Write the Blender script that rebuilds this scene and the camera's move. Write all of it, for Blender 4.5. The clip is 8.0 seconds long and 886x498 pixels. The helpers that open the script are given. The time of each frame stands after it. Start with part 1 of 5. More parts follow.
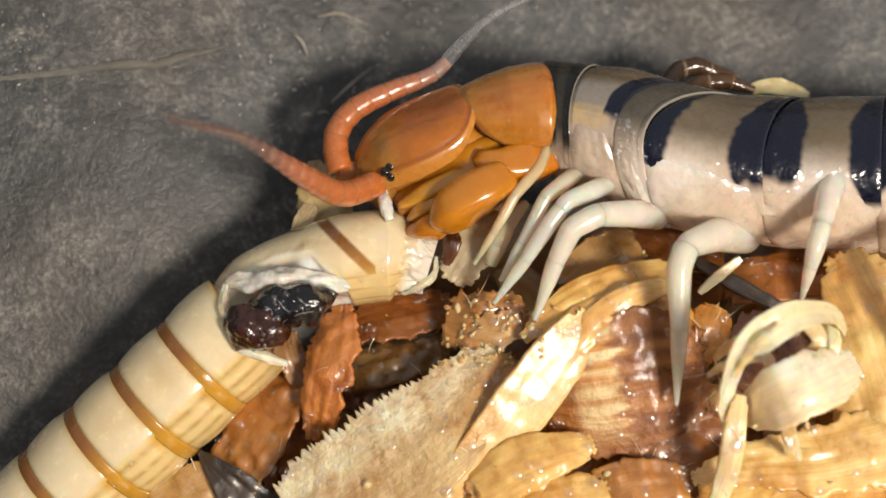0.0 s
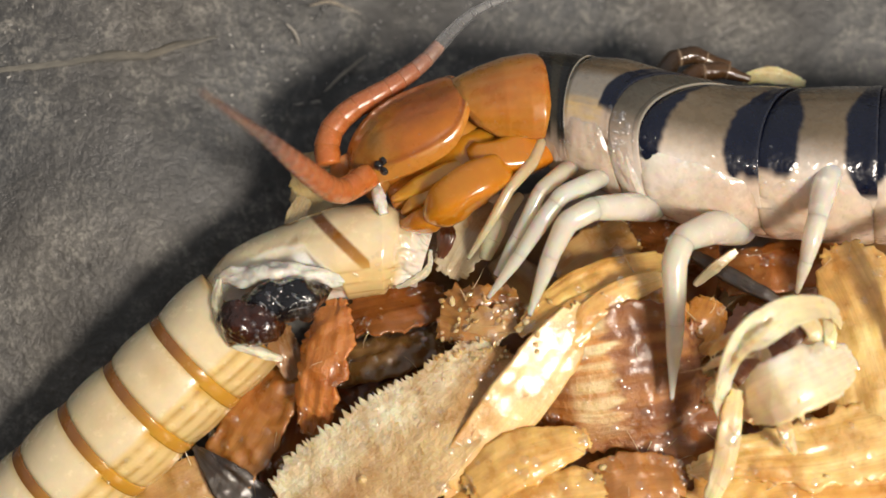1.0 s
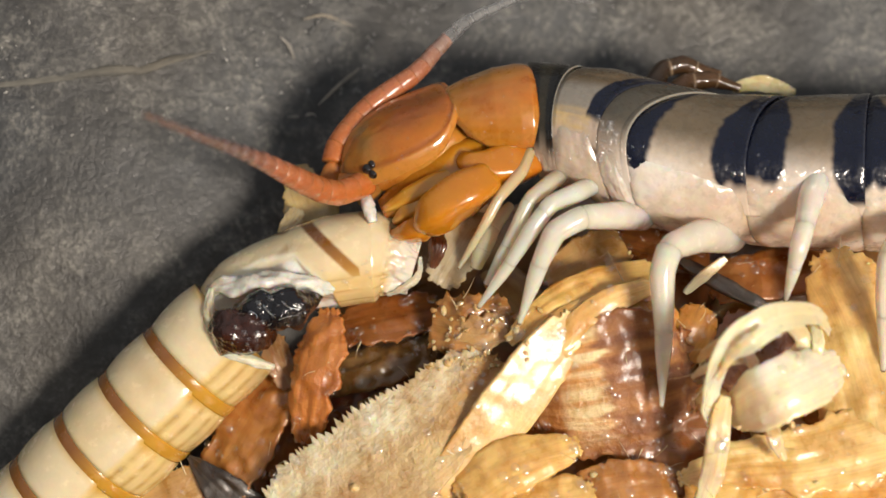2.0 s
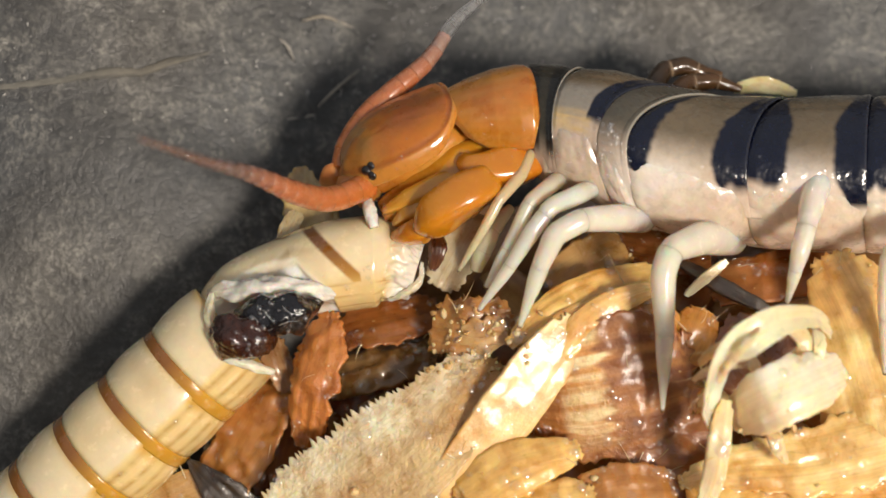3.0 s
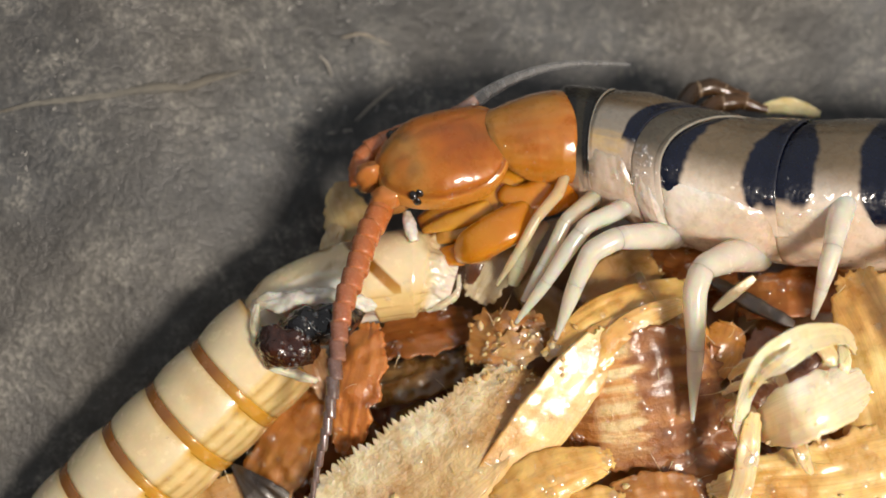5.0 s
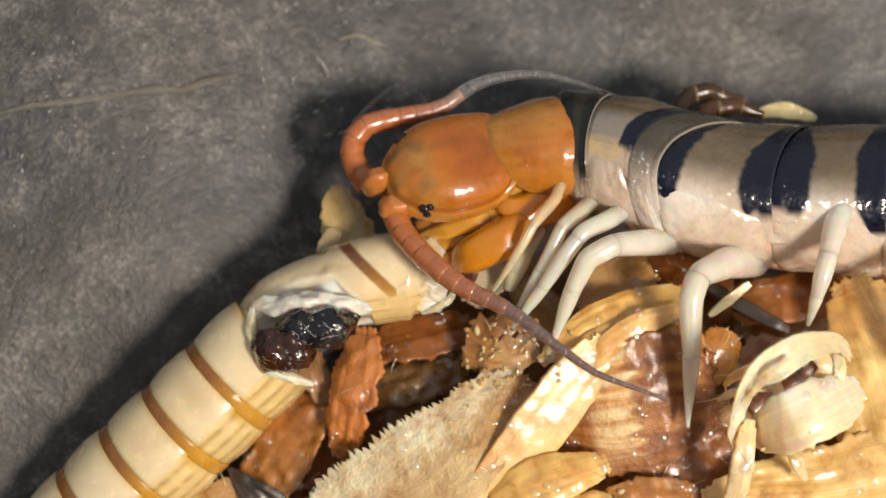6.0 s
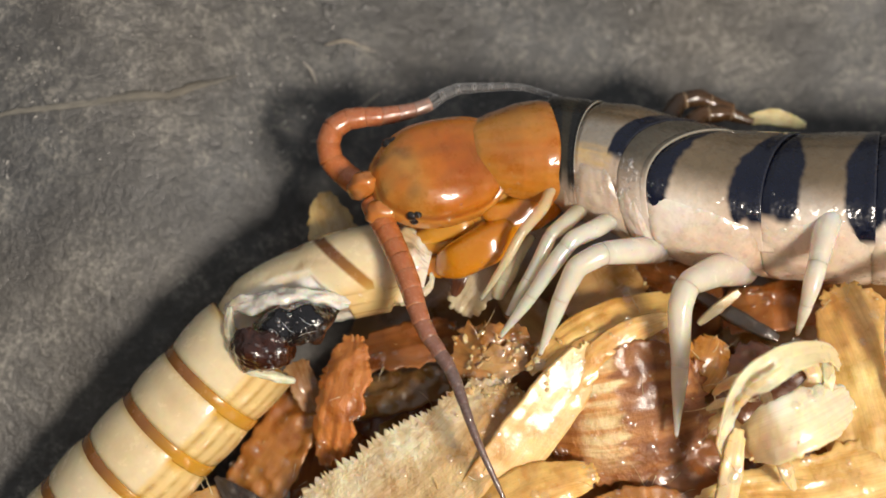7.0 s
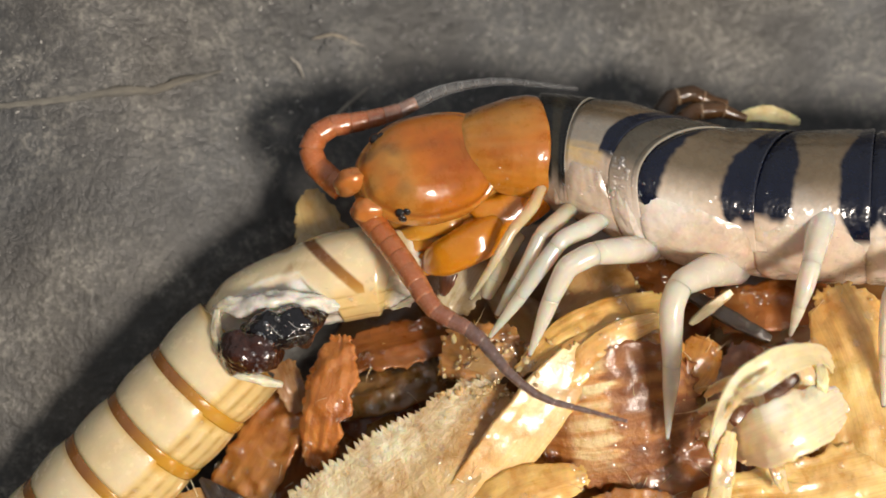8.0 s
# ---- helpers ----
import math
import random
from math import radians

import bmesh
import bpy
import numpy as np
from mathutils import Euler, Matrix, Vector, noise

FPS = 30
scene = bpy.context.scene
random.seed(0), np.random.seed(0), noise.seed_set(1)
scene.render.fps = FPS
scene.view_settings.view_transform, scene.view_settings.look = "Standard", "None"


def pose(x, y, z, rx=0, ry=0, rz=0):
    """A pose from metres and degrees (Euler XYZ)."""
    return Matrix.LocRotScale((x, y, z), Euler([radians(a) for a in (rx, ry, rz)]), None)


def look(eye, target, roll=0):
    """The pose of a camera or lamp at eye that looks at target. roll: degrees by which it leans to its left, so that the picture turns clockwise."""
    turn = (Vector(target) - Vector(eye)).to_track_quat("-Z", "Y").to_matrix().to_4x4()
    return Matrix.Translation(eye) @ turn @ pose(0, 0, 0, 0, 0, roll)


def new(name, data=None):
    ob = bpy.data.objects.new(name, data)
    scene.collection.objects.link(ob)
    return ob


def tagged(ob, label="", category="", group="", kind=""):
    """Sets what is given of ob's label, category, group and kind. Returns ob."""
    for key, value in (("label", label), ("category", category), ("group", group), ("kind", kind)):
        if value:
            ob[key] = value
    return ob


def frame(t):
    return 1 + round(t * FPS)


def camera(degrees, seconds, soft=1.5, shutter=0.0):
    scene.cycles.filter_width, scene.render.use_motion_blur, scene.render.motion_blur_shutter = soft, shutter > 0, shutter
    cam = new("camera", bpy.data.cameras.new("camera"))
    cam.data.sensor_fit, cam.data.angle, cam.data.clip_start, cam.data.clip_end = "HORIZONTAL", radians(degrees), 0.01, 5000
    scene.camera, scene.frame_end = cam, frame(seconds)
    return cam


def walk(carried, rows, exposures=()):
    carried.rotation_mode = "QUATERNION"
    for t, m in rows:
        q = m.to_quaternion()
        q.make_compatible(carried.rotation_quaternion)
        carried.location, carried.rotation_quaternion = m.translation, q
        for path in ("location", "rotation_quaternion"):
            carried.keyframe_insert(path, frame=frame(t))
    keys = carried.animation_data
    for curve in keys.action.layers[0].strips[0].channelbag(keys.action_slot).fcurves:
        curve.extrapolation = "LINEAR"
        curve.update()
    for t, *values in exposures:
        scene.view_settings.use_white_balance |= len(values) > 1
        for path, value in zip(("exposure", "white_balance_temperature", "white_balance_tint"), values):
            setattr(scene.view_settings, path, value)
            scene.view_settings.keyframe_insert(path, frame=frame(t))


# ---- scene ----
# A striped centipede feeds on a yellow beetle larva beside the wall of a grey plastic tub,
# on damp wood shavings. Distances in the drawing are in units of 1/40 mm.
cam = camera(35, 8.0, soft=1.6, shutter=0.5)
PATH = [
    (0, pose(0.00000, -0.04396, 0.06596, 45.001, -0.000, 0.000)),
    (0.5, pose(0.00031, -0.04387, 0.06611, 44.902, 0.116, -0.105)),
    (1, pose(-0.00003, -0.04289, 0.06660, 43.588, -0.004, -0.370)),
    (1.5, pose(0.00105, -0.04339, 0.06678, 44.185, 0.638, -0.145)),
    (3, pose(0.00135, -0.04302, 0.06682, 44.033, 1.002, -0.070)),
    (3.5, pose(0.00111, -0.04260, 0.06779, 43.674, 0.740, -0.002)),
    (4, pose(0.00086, -0.04394, 0.06814, 43.653, 1.648, 0.458)),
    (4.5, pose(-0.00018, -0.04393, 0.06859, 43.824, 0.991, 0.214)),
    (6, pose(-0.00105, -0.04289, 0.07011, 42.680, -0.055, -0.149)),
    (6.5, pose(-0.00090, -0.04284, 0.06983, 42.840, -0.115, -0.197)),
    (7, pose(-0.00092, -0.04232, 0.07017, 42.575, -0.369, -0.356)),
    (7.5, pose(-0.00084, -0.04176, 0.06994, 42.253, -0.521, -0.444)),
    (8, pose(-0.00074, -0.04125, 0.06989, 41.974, -0.661, -0.493)),
]
walk(cam, PATH)
cam.data.dof.use_dof = True
cam.data.dof.focus_distance = 0.0604
cam.data.dof.aperture_fstop = 40

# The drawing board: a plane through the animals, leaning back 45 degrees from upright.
BOARD = Matrix.Translation((0, 0, 0.022)) @ pose(0, 0, 0, 45, 0, 0)
SIGHT = 62.16


def at(x, y, w=0.0):
    """A point of the board (x right, y down, 1/40 mm) brought w mm forward; metres in the board's space."""
    k = (1 - w / SIGHT) / 40
    return Vector(((x - 784) * k, (441 - y) * k, w)) * 0.001


# ---- light: a bright small lamp over the tub's rim and the dim room ----
world = bpy.data.worlds.new("room_light")
scene.world = world
world.use_nodes = True
wt = world.node_tree
w_dir = wt.nodes.new("ShaderNodeTexCoord")
w_split = wt.nodes.new("ShaderNodeSeparateXYZ")
w_ramp = wt.nodes.new("ShaderNodeValToRGB")
wt.links.new(w_dir.outputs["Generated"], w_split.inputs[0])
wt.links.new(w_split.outputs["Z"], w_ramp.inputs["Fac"])
w_ramp.color_ramp.elements[0].position = 0.05
w_ramp.color_ramp.elements[0].color = (0.26, 0.255, 0.25, 1)
w_ramp.color_ramp.elements[1].position = 0.85
w_ramp.color_ramp.elements[1].color = (1.66, 1.68, 1.72, 1)
wt.links.new(w_ramp.outputs["Color"], wt.nodes["Background"].inputs[0])
world.node_tree.nodes["Background"].inputs[1].default_value = 0.24

lamp_data = bpy.data.lights.new("lamp", "AREA")
lamp_data.shape = "DISK"
lamp_data.size = 0.040
lamp_data.energy = 0.38
lamp_data.color = (1.0, 0.88, 0.75)
lamp = new("lamp", lamp_data)
lamp.matrix_world = BOARD @ look((0.084, -0.030, 0.155), (0, 0, 0))


# ---- materials ----
def nodes_of(name):
    m = bpy.data.materials.new(name)
    m.use_nodes = True
    t = m.node_tree
    return m, t, t.nodes["Principled BSDF"]


def add(t, kind, links=(), **values):
    n = t.nodes.new(kind)
    for key, v in values.items():
        if key == "blend_type":
            n.blend_type = v
        elif key == "data_type":
            n.data_type = v
        elif key == "attribute_name":
            n.attribute_name = v
        elif key == "operation":
            n.operation = v
        elif key == "feature":
            n.feature = v
    for socket, value in links:
        if hasattr(value, "is_linked"):
            t.links.new(value, n.inputs[socket])
        else:
            n.inputs[socket].default_value = value
    return n


def mm_coords(t, sx=1.0, sy=1.0, sz=1.0):
    c = t.nodes.new("ShaderNodeTexCoord")
    m = add(t, "ShaderNodeMapping", [("Vector", c.outputs["Object"])])
    m.inputs["Scale"].default_value = (1000 * sx, 1000 * sy, 1000 * sz)
    return m.outputs[0]


def noise_of(t, vec, scale, detail=4.0, rough=0.55):
    n = add(t, "ShaderNodeTexNoise", [("Vector", vec), ("Scale", scale), ("Detail", detail), ("Roughness", rough)])
    return n.outputs["Fac"]


def ramp(t, fac, stops):
    r = add(t, "ShaderNodeValToRGB", [("Fac", fac)])
    while len(r.color_ramp.elements) < len(stops):
        r.color_ramp.elements.new(0.5)
    for e, (p, c) in zip(r.color_ramp.elements, stops):
        e.position = p
        e.color = (*c, 1) if len(c) == 3 else c
    return r.outputs["Color"]


def grey(v):
    return (v, v, v)


def mix(t, kind, fac, a, b):
    n = t.nodes.new("ShaderNodeMix")
    n.data_type = "RGBA"
    n.blend_type = kind
    for socket, value in ((0, fac), (6, a), (7, b)):
        if hasattr(value, "is_linked"):
            t.links.new(value, n.inputs[socket])
        elif socket == 0:
            n.inputs[0].default_value = value
        else:
            n.inputs[socket].default_value = (*value, 1)
    return n.outputs[2]


def bump(t, height, strength, distance, b, normal=None, coat=True):
    n = add(t, "ShaderNodeBump", [("Height", height), ("Strength", strength), ("Distance", distance)])
    if normal is not None:
        t.links.new(normal, n.inputs["Normal"])
    t.links.new(n.outputs[0], b.inputs["Normal"])
    if coat:
        t.links.new(n.outputs[0], b.inputs["Coat Normal"])
    return n.outputs[0]


def tint_material(name, rough=0.3, coat=0.0, sss=0.0, mottle=0.25, fine=6.0, bump_mm=0.03, bump_scale=5.0, radius=(0.0006, 0.0003, 0.00015),
                  stretch=(1, 1, 1), film=0.07, see_through=0.0, shine=0.5, detail=5.0):
    """Colour from the mesh's own pattern, broken up at two scales, with fine relief."""
    m, t, b = nodes_of(name)
    vec = mm_coords(t, *stretch)
    tint = add(t, "ShaderNodeAttribute", attribute_name="tint").outputs["Color"]
    big = noise_of(t, vec, fine * 0.2, 3)
    small = noise_of(t, vec, fine, 5, 0.65)
    c = mix(t, "MULTIPLY", 1.0, tint, ramp(t, small, [(0.25, grey(1 - mottle)), (0.75, grey(1 + mottle * 0.35))]))
    c = mix(t, "MULTIPLY", 1.0, c, ramp(t, big, [(0.3, grey(1 - mottle * 0.8)), (0.7, grey(1 + mottle * 0.25))]))
    t.links.new(c, b.inputs["Base Color"])
    t.links.new(ramp(t, small, [(0.3, grey(max(rough - 0.12, 0.05))), (0.7, grey(rough + 0.14))]), b.inputs["Roughness"])
    b.inputs["Coat Weight"].default_value = coat
    b.inputs["Coat Roughness"].default_value = film
    b.inputs["Specular IOR Level"].default_value = shine
    if sss:
        b.inputs["Subsurface Weight"].default_value = sss
        b.inputs["Subsurface Radius"].default_value = (1.0, 0.5, 0.25)
        b.inputs["Subsurface Scale"].default_value = radius[0]
    b.inputs["Alpha"].default_value = 1.0 - see_through
    h = noise_of(t, vec, bump_scale, detail, 0.6)
    bump(t, h, 0.6, bump_mm * 0.001, b)
    return m


M_SHELL = tint_material("head_shell", rough=0.3, coat=1.0, shine=0.3, film=0.06, sss=0.5, detail=2.0, mottle=0.24, fine=1.4, bump_mm=0.09, bump_scale=1.0)
M_AMBER = tint_material("amber_shell", rough=0.22, coat=1.0, shine=0.4, film=0.06, sss=0.5, detail=1.5, mottle=0.12, fine=1.2, bump_mm=0.03, bump_scale=1.5)
M_TERGITE = tint_material("banded_shell", rough=0.28, coat=0.75, shine=0.12, sss=0.15, detail=2.0, mottle=0.12, fine=2.0, bump_mm=0.13, bump_scale=1.4, film=0.08, radius=(0.0002, 0, 0))
M_FLESH = tint_material("pale_flesh", rough=0.3, coat=1.0, sss=0.7, detail=1.8, mottle=0.10, fine=1.6, bump_mm=0.15, bump_scale=1.5, film=0.09)
M_LEG = tint_material("leg_skin", rough=0.2, coat=0.9, sss=0.8, film=0.06, mottle=0.08, fine=1.6, bump_mm=0.02, bump_scale=2.5, radius=(0.0012, 0, 0), see_through=0.25)
M_ANTENNA = tint_material("antenna_skin", rough=0.25, coat=0.7, sss=0.45, mottle=0.15, fine=3.0, bump_mm=0.02, bump_scale=4.0)
M_LARVA = tint_material("larva_shell", rough=0.2, film=0.09, coat=1.0, sss=0.45, mottle=0.10, fine=1.2, bump_mm=0.06, bump_scale=0.9)
M_TORN = tint_material("torn_flesh", rough=0.2, coat=1.0, sss=0.6, mottle=0.2, fine=3.0, bump_mm=0.14, bump_scale=2.0)
M_GUT = tint_material("wet_gut", rough=0.2, film=0.06, coat=1.0, shine=0.2, mottle=0.5, fine=3.0, bump_mm=0.22, bump_scale=2.4, detail=2.5)


def wood_material(name="damp_wood", relief=0.00007, grain_size=4.5, gloss=0.8, soaked=(0.74, 0.58, 0.36), glow=0.45):
    """Damp wood: fibres run along each shaving (its own 'along' coordinates in mm), wet film on top."""
    m, t, b = nodes_of(name)
    tint = add(t, "ShaderNodeAttribute", attribute_name="tint").outputs["Color"]
    own = add(t, "ShaderNodeAttribute", attribute_name="along").outputs["Vector"]
    stretch = add(t, "ShaderNodeMapping", [("Vector", own)])
    stretch.inputs["Scale"].default_value = (0.22, 11.0, 1.0)
    fibre = noise_of(t, stretch.outputs[0], 1.0, 5, 0.65)
    vec = mm_coords(t)
    damp = noise_of(t, vec, 0.55, 4, 0.6)
    fine = noise_of(t, vec, grain_size, 5, 0.65)
    c = mix(t, "MULTIPLY", 1.0, tint, ramp(t, fibre, [(0.28, (0.84, 0.77, 0.68)), (0.5, (0.97, 0.96, 0.94)), (0.72, (1.06, 1.06, 1.05))]))
    c = mix(t, "MULTIPLY", 1.0, c, ramp(t, damp, [(0.34, soaked), (0.56, (1.08, 1.0, 0.82) if soaked[0] < 0.9 else (1.04, 1.02, 0.98))]))
    t.links.new(c, b.inputs["Base Color"])
    t.links.new(ramp(t, damp, [(0.35, grey(0.22)), (0.65, grey(0.5))]), b.inputs["Roughness"])
    b.inputs["Coat Weight"].default_value = gloss
    b.inputs["Coat Roughness"].default_value = 0.13
    b.inputs["Subsurface Weight"].default_value = glow
    b.inputs["Subsurface Radius"].default_value = (1.0, 0.55, 0.2)
    b.inputs["Subsurface Scale"].default_value = 0.0005
    film = bump(t, fine, 0.35, 0.00004, b)
    n = bump(t, fibre, 0.35, 0.00004, b, coat=False)
    bump(t, fine, 0.6, relief, b, n, coat=False)
    return m


M_WOOD = wood_material()
M_FUZZ = wood_material("fuzzy_damp_wood", 0.0004, 3.0, 0.5)
M_PALE = wood_material("pale_soft_wood", 0.00005, 4.0, 0.6, (0.97, 0.93, 0.84), 0.8)
M_FIBROUS = wood_material("fibrous_wood", 0.0002, 3.0, 0.3)
M_SPECK = tint_material("dust", rough=0.6, mottle=0.2)


def plastic_material():
    """Dark translucent-looking plastic, clouded, with rubbed pale smears and grit."""
    m, t, b = nodes_of("grey_tub_plastic")
    vec = mm_coords(t)
    warp = noise_of(t, vec, 0.06, 2)
    cloud = noise_of(t, vec, 0.30, 4, 0.55)
    smear = noise_of(t, vec, 1.3, 5, 0.7)
    grit = noise_of(t, vec, 4.2, 4, 0.7)
    slant = add(t, "ShaderNodeMapping", [("Vector", vec)])
    slant.inputs["Rotation"].default_value = (0.0, 0.6, 0.5)
    slant.inputs["Scale"].default_value = (0.35, 2.6, 2.6)
    rub = noise_of(t, slant.outputs[0], 0.9, 4, 0.6)
    c = ramp(t, warp, [(0.40, (0.049, 0.051, 0.053)), (0.62, (0.063, 0.056, 0.047))])
    c = mix(t, "MULTIPLY", 1.0, c, ramp(t, cloud, [(0.32, grey(0.60)), (0.5, grey(0.95)), (0.68, grey(1.38))]))
    c = mix(t, "MULTIPLY", 1.0, c, ramp(t, rub, [(0.3, grey(0.82)), (0.7, grey(1.16))]))
    patch = mix(t, "MULTIPLY", 1.0, ramp(t, smear, [(0.41, grey(0)), (0.60, grey(1))]), ramp(t, grit, [(0.44, grey(0.05)), (0.60, grey(1))]))
    patch = mix(t, "MULTIPLY", 1.0, patch, ramp(t, cloud, [(0.42, grey(0.15)), (0.62, grey(1))]))
    c = mix(t, "MIX", patch, c, (0.25, 0.24, 0.21))
    t.links.new(c, b.inputs["Base Color"])
    t.links.new(ramp(t, smear, [(0.3, grey(0.30)), (0.7, grey(0.52))]), b.inputs["Roughness"])
    n = bump(t, grit, 0.3, 0.00006, b)
    bump(t, smear, 0.45, 0.0003, b, n)
    return m


M_PLASTIC = plastic_material()


def drop_material():
    """A clear bead: what lies below shows through, the lamp glints on it."""
    m = bpy.data.materials.new("water")
    m.use_nodes = True
    t = m.node_tree
    t.nodes.remove(t.nodes["Principled BSDF"])
    clear = add(t, "ShaderNodeBsdfTransparent", [("Color", (1, 1, 1, 1))])
    gloss = add(t, "ShaderNodeBsdfGlossy", [("Color", (1, 1, 1, 1)), ("Roughness", 0.22)])
    both = add(t, "ShaderNodeMixShader", [(0, 0.13), (1, clear.outputs[0]), (2, gloss.outputs[0])])
    t.links.new(both.outputs[0], t.nodes["Material Output"].inputs["Surface"])
    return m


M_WATER = drop_material()


def glassy_material():
    """Thin clear skin that only gleams along its rounded flanks."""
    m = bpy.data.materials.new("clear_skin")
    m.use_nodes = True
    t = m.node_tree
    t.nodes.remove(t.nodes["Principled BSDF"])
    clear = add(t, "ShaderNodeBsdfTransparent", [("Color", (0.93, 0.93, 0.93, 1))])
    gloss = add(t, "ShaderNodeBsdfGlossy", [("Color", (1, 1, 1, 1)), ("Roughness", 0.45)])
    flank = add(t, "ShaderNodeLayerWeight", [("Blend", 0.35)])
    both = add(t, "ShaderNodeMixShader", [(0, flank.outputs["Facing"]), (1, clear.outputs[0]), (2, gloss.outputs[0])])
    t.links.new(both.outputs[0], t.nodes["Material Output"].inputs["Surface"])
    return m


M_CLEAR = glassy_material()

# ---- building helpers ----
ORIGIN = {}


def mesh_of(name, bm, material, origin, smooth=True):
    me = bpy.data.meshes.new(name)
    bmesh.ops.translate(bm, verts=bm.verts, vec=-origin)
    bmesh.ops.recalc_face_normals(bm, faces=bm.faces)
    for f in bm.faces:
        f.smooth = smooth
    bm.to_mesh(me)
    bm.free()
    me.materials.append(material)
    return me


def thing(name, origin, label, category, group=""):
    """An Empty at the thing's base, in the board's space."""
    ob = new(name)
    ob.empty_display_size = 0.002
    ob.matrix_world = BOARD @ Matrix.Translation(origin)
    ORIGIN[ob.name] = origin
    return tagged(ob, label, category, group)


def part(name, bm, material, parent, label="", pivot=None):
    """One mesh under a thing or a part; pivot: the point about which it turns."""
    base = ORIGIN[parent.name]
    origin = base if pivot is None else pivot
    ob = new(name, mesh_of(name, bm, material, origin))
    ob.parent = parent
    ob.location = origin - base
    ORIGIN[ob.name] = origin
    return tagged(ob, label)


def lone(name, bm, material, origin, label, category, group="", kind=""):
    ob = new(name, mesh_of(name, bm, material, origin))
    ob.matrix_world = BOARD @ Matrix.Translation(origin)
    ORIGIN[ob.name] = origin
    return tagged(ob, label, category, group, kind)


def spline(points, count):
    """Points evenly along a smooth curve through the given ones (Vectors of any size)."""
    p = [Vector(q) for q in points]
    p = [p[0] * 2 - p[1]] + p + [p[-1] * 2 - p[-2]]
    fine = []
    for i in range(1, len(p) - 2):
        for j in range(24):
            s = j / 24
            a, b, c, d = p[i - 1], p[i], p[i + 1], p[i + 2]
            fine.append(0.5 * ((2 * b) + (c - a) * s + (2 * a - 5 * b + 4 * c - d) * s * s + (3 * b - a - 3 * c + d) * s ** 3))
    fine.append(p[-2])
    run = [0.0]
    for a, b in zip(fine, fine[1:]):
        run.append(run[-1] + (b - a).length)
    out, k = [], 0
    for i in range(count):
        want = run[-1] * i / (count - 1)
        while k < len(run) - 2 and run[k + 1] < want:
            k += 1
        f = (want - run[k]) / max(run[k + 1] - run[k], 1e-12)
        out.append(fine[k].lerp(fine[k + 1], min(max(f, 0), 1)))
    return out


def bent(points, count):
    """Points along straight pieces with lightly rounded joints."""
    p = [Vector(q) for q in points]
    lengths = [(b - a).length for a, b in zip(p, p[1:])]
    total, out = sum(lengths), []
    for i in range(count):
        want, k = total * i / (count - 1), 0
        while k < len(lengths) - 1 and want > lengths[k]:
            want -= lengths[k]
            k += 1
        out.append(p[k].lerp(p[k + 1], min(want / max(lengths[k], 1e-12), 1)))
    for _ in range(5):
        out = [out[0]] + [(a + b * 2 + c) / 4 for a, b, c in zip(out, out[1:], out[2:])] + [out[-1]]
    return out


def lerp_list(values, s):
    x = s * (len(values) - 1)
    i = min(int(x), len(values) - 2)
    return values[i] + (values[i + 1] - values[i]) * (x - i)


def wobble(v, scale):
    return noise.noise(Vector(v) * scale)


def tube(path, heights, depths, rings=24, sides=24, tint=None, shape=None, up=Vector((0, 1, 0)), cap=True, flip=True, straight=False):
    """A round body along a path. heights, depths: half sizes (metres) across the path, along 'up' and along the other way.
    The angle runs from 'up' (0) over the side that faces out of the board (90 degrees). tint(s, angle, point) gives its colour,
    shape(s, angle) a factor on its size."""
    bm = bmesh.new()
    colour = bm.verts.layers.float_color.new("tint")
    centres = bent(path, rings) if straight else spline(path, rings)
    loops = []
    for i, c in enumerate(centres):
        s = i / (rings - 1)
        along = (centres[min(i + 1, rings - 1)] - centres[max(i - 1, 0)]).normalized()
        side = along.cross(up).normalized()
        if flip and side.z < 0 and abs(side.z) > 0.3:
            side = -side
        top = side.cross(along).normalized()
        if flip and top.dot(up) < 0:
            top = -top
        loop = []
        for j in range(sides):
            a = 2 * math.pi * j / sides
            k = shape(s, a) if shape else 1.0
            p = c + top * (math.cos(a) * lerp_list(heights, s) * k) + side * (math.sin(a) * lerp_list(depths, s) * k)
            v = bm.verts.new(p)
            v[colour] = (*(tint(s, a, p) if tint else (0.8, 0.8, 0.8)), 1)
            loop.append(v)
        loops.append(loop)
    for a, b in zip(loops, loops[1:]):
        for j in range(sides):
            k = (j + 1) % sides
            bm.faces.new((a[j], a[k], b[k], b[j]))
    if cap:
        bm.faces.new(loops[0][::-1])
        bm.faces.new(loops[-1])
    return bm


def blob(centre, sizes, turn=None, tint=(0.8, 0.8, 0.8), rough=0.0, scale=900, subdivisions=3, seed=0.0):
    """An uneven rounded lump."""
    bm = bmesh.new()
    bmesh.ops.create_icosphere(bm, subdivisions=subdivisions, radius=1.0)
    colour = bm.verts.layers.float_color.new("tint")
    m = turn or Matrix.Identity(3)
    for v in bm.verts:
        k = 1 + rough * wobble(v.co * 1.7 + Vector((seed, seed, 0)), 1.0) + 0.5 * rough * wobble(v.co * 4 + Vector((0, seed, seed)), 1.0)
        v.co = Vector(centre) + m @ Vector((v.co.x * sizes[0] * k, v.co.y * sizes[1] * k, v.co.z * sizes[2] * k))
        v[colour] = (*tint, 1)
    return bm


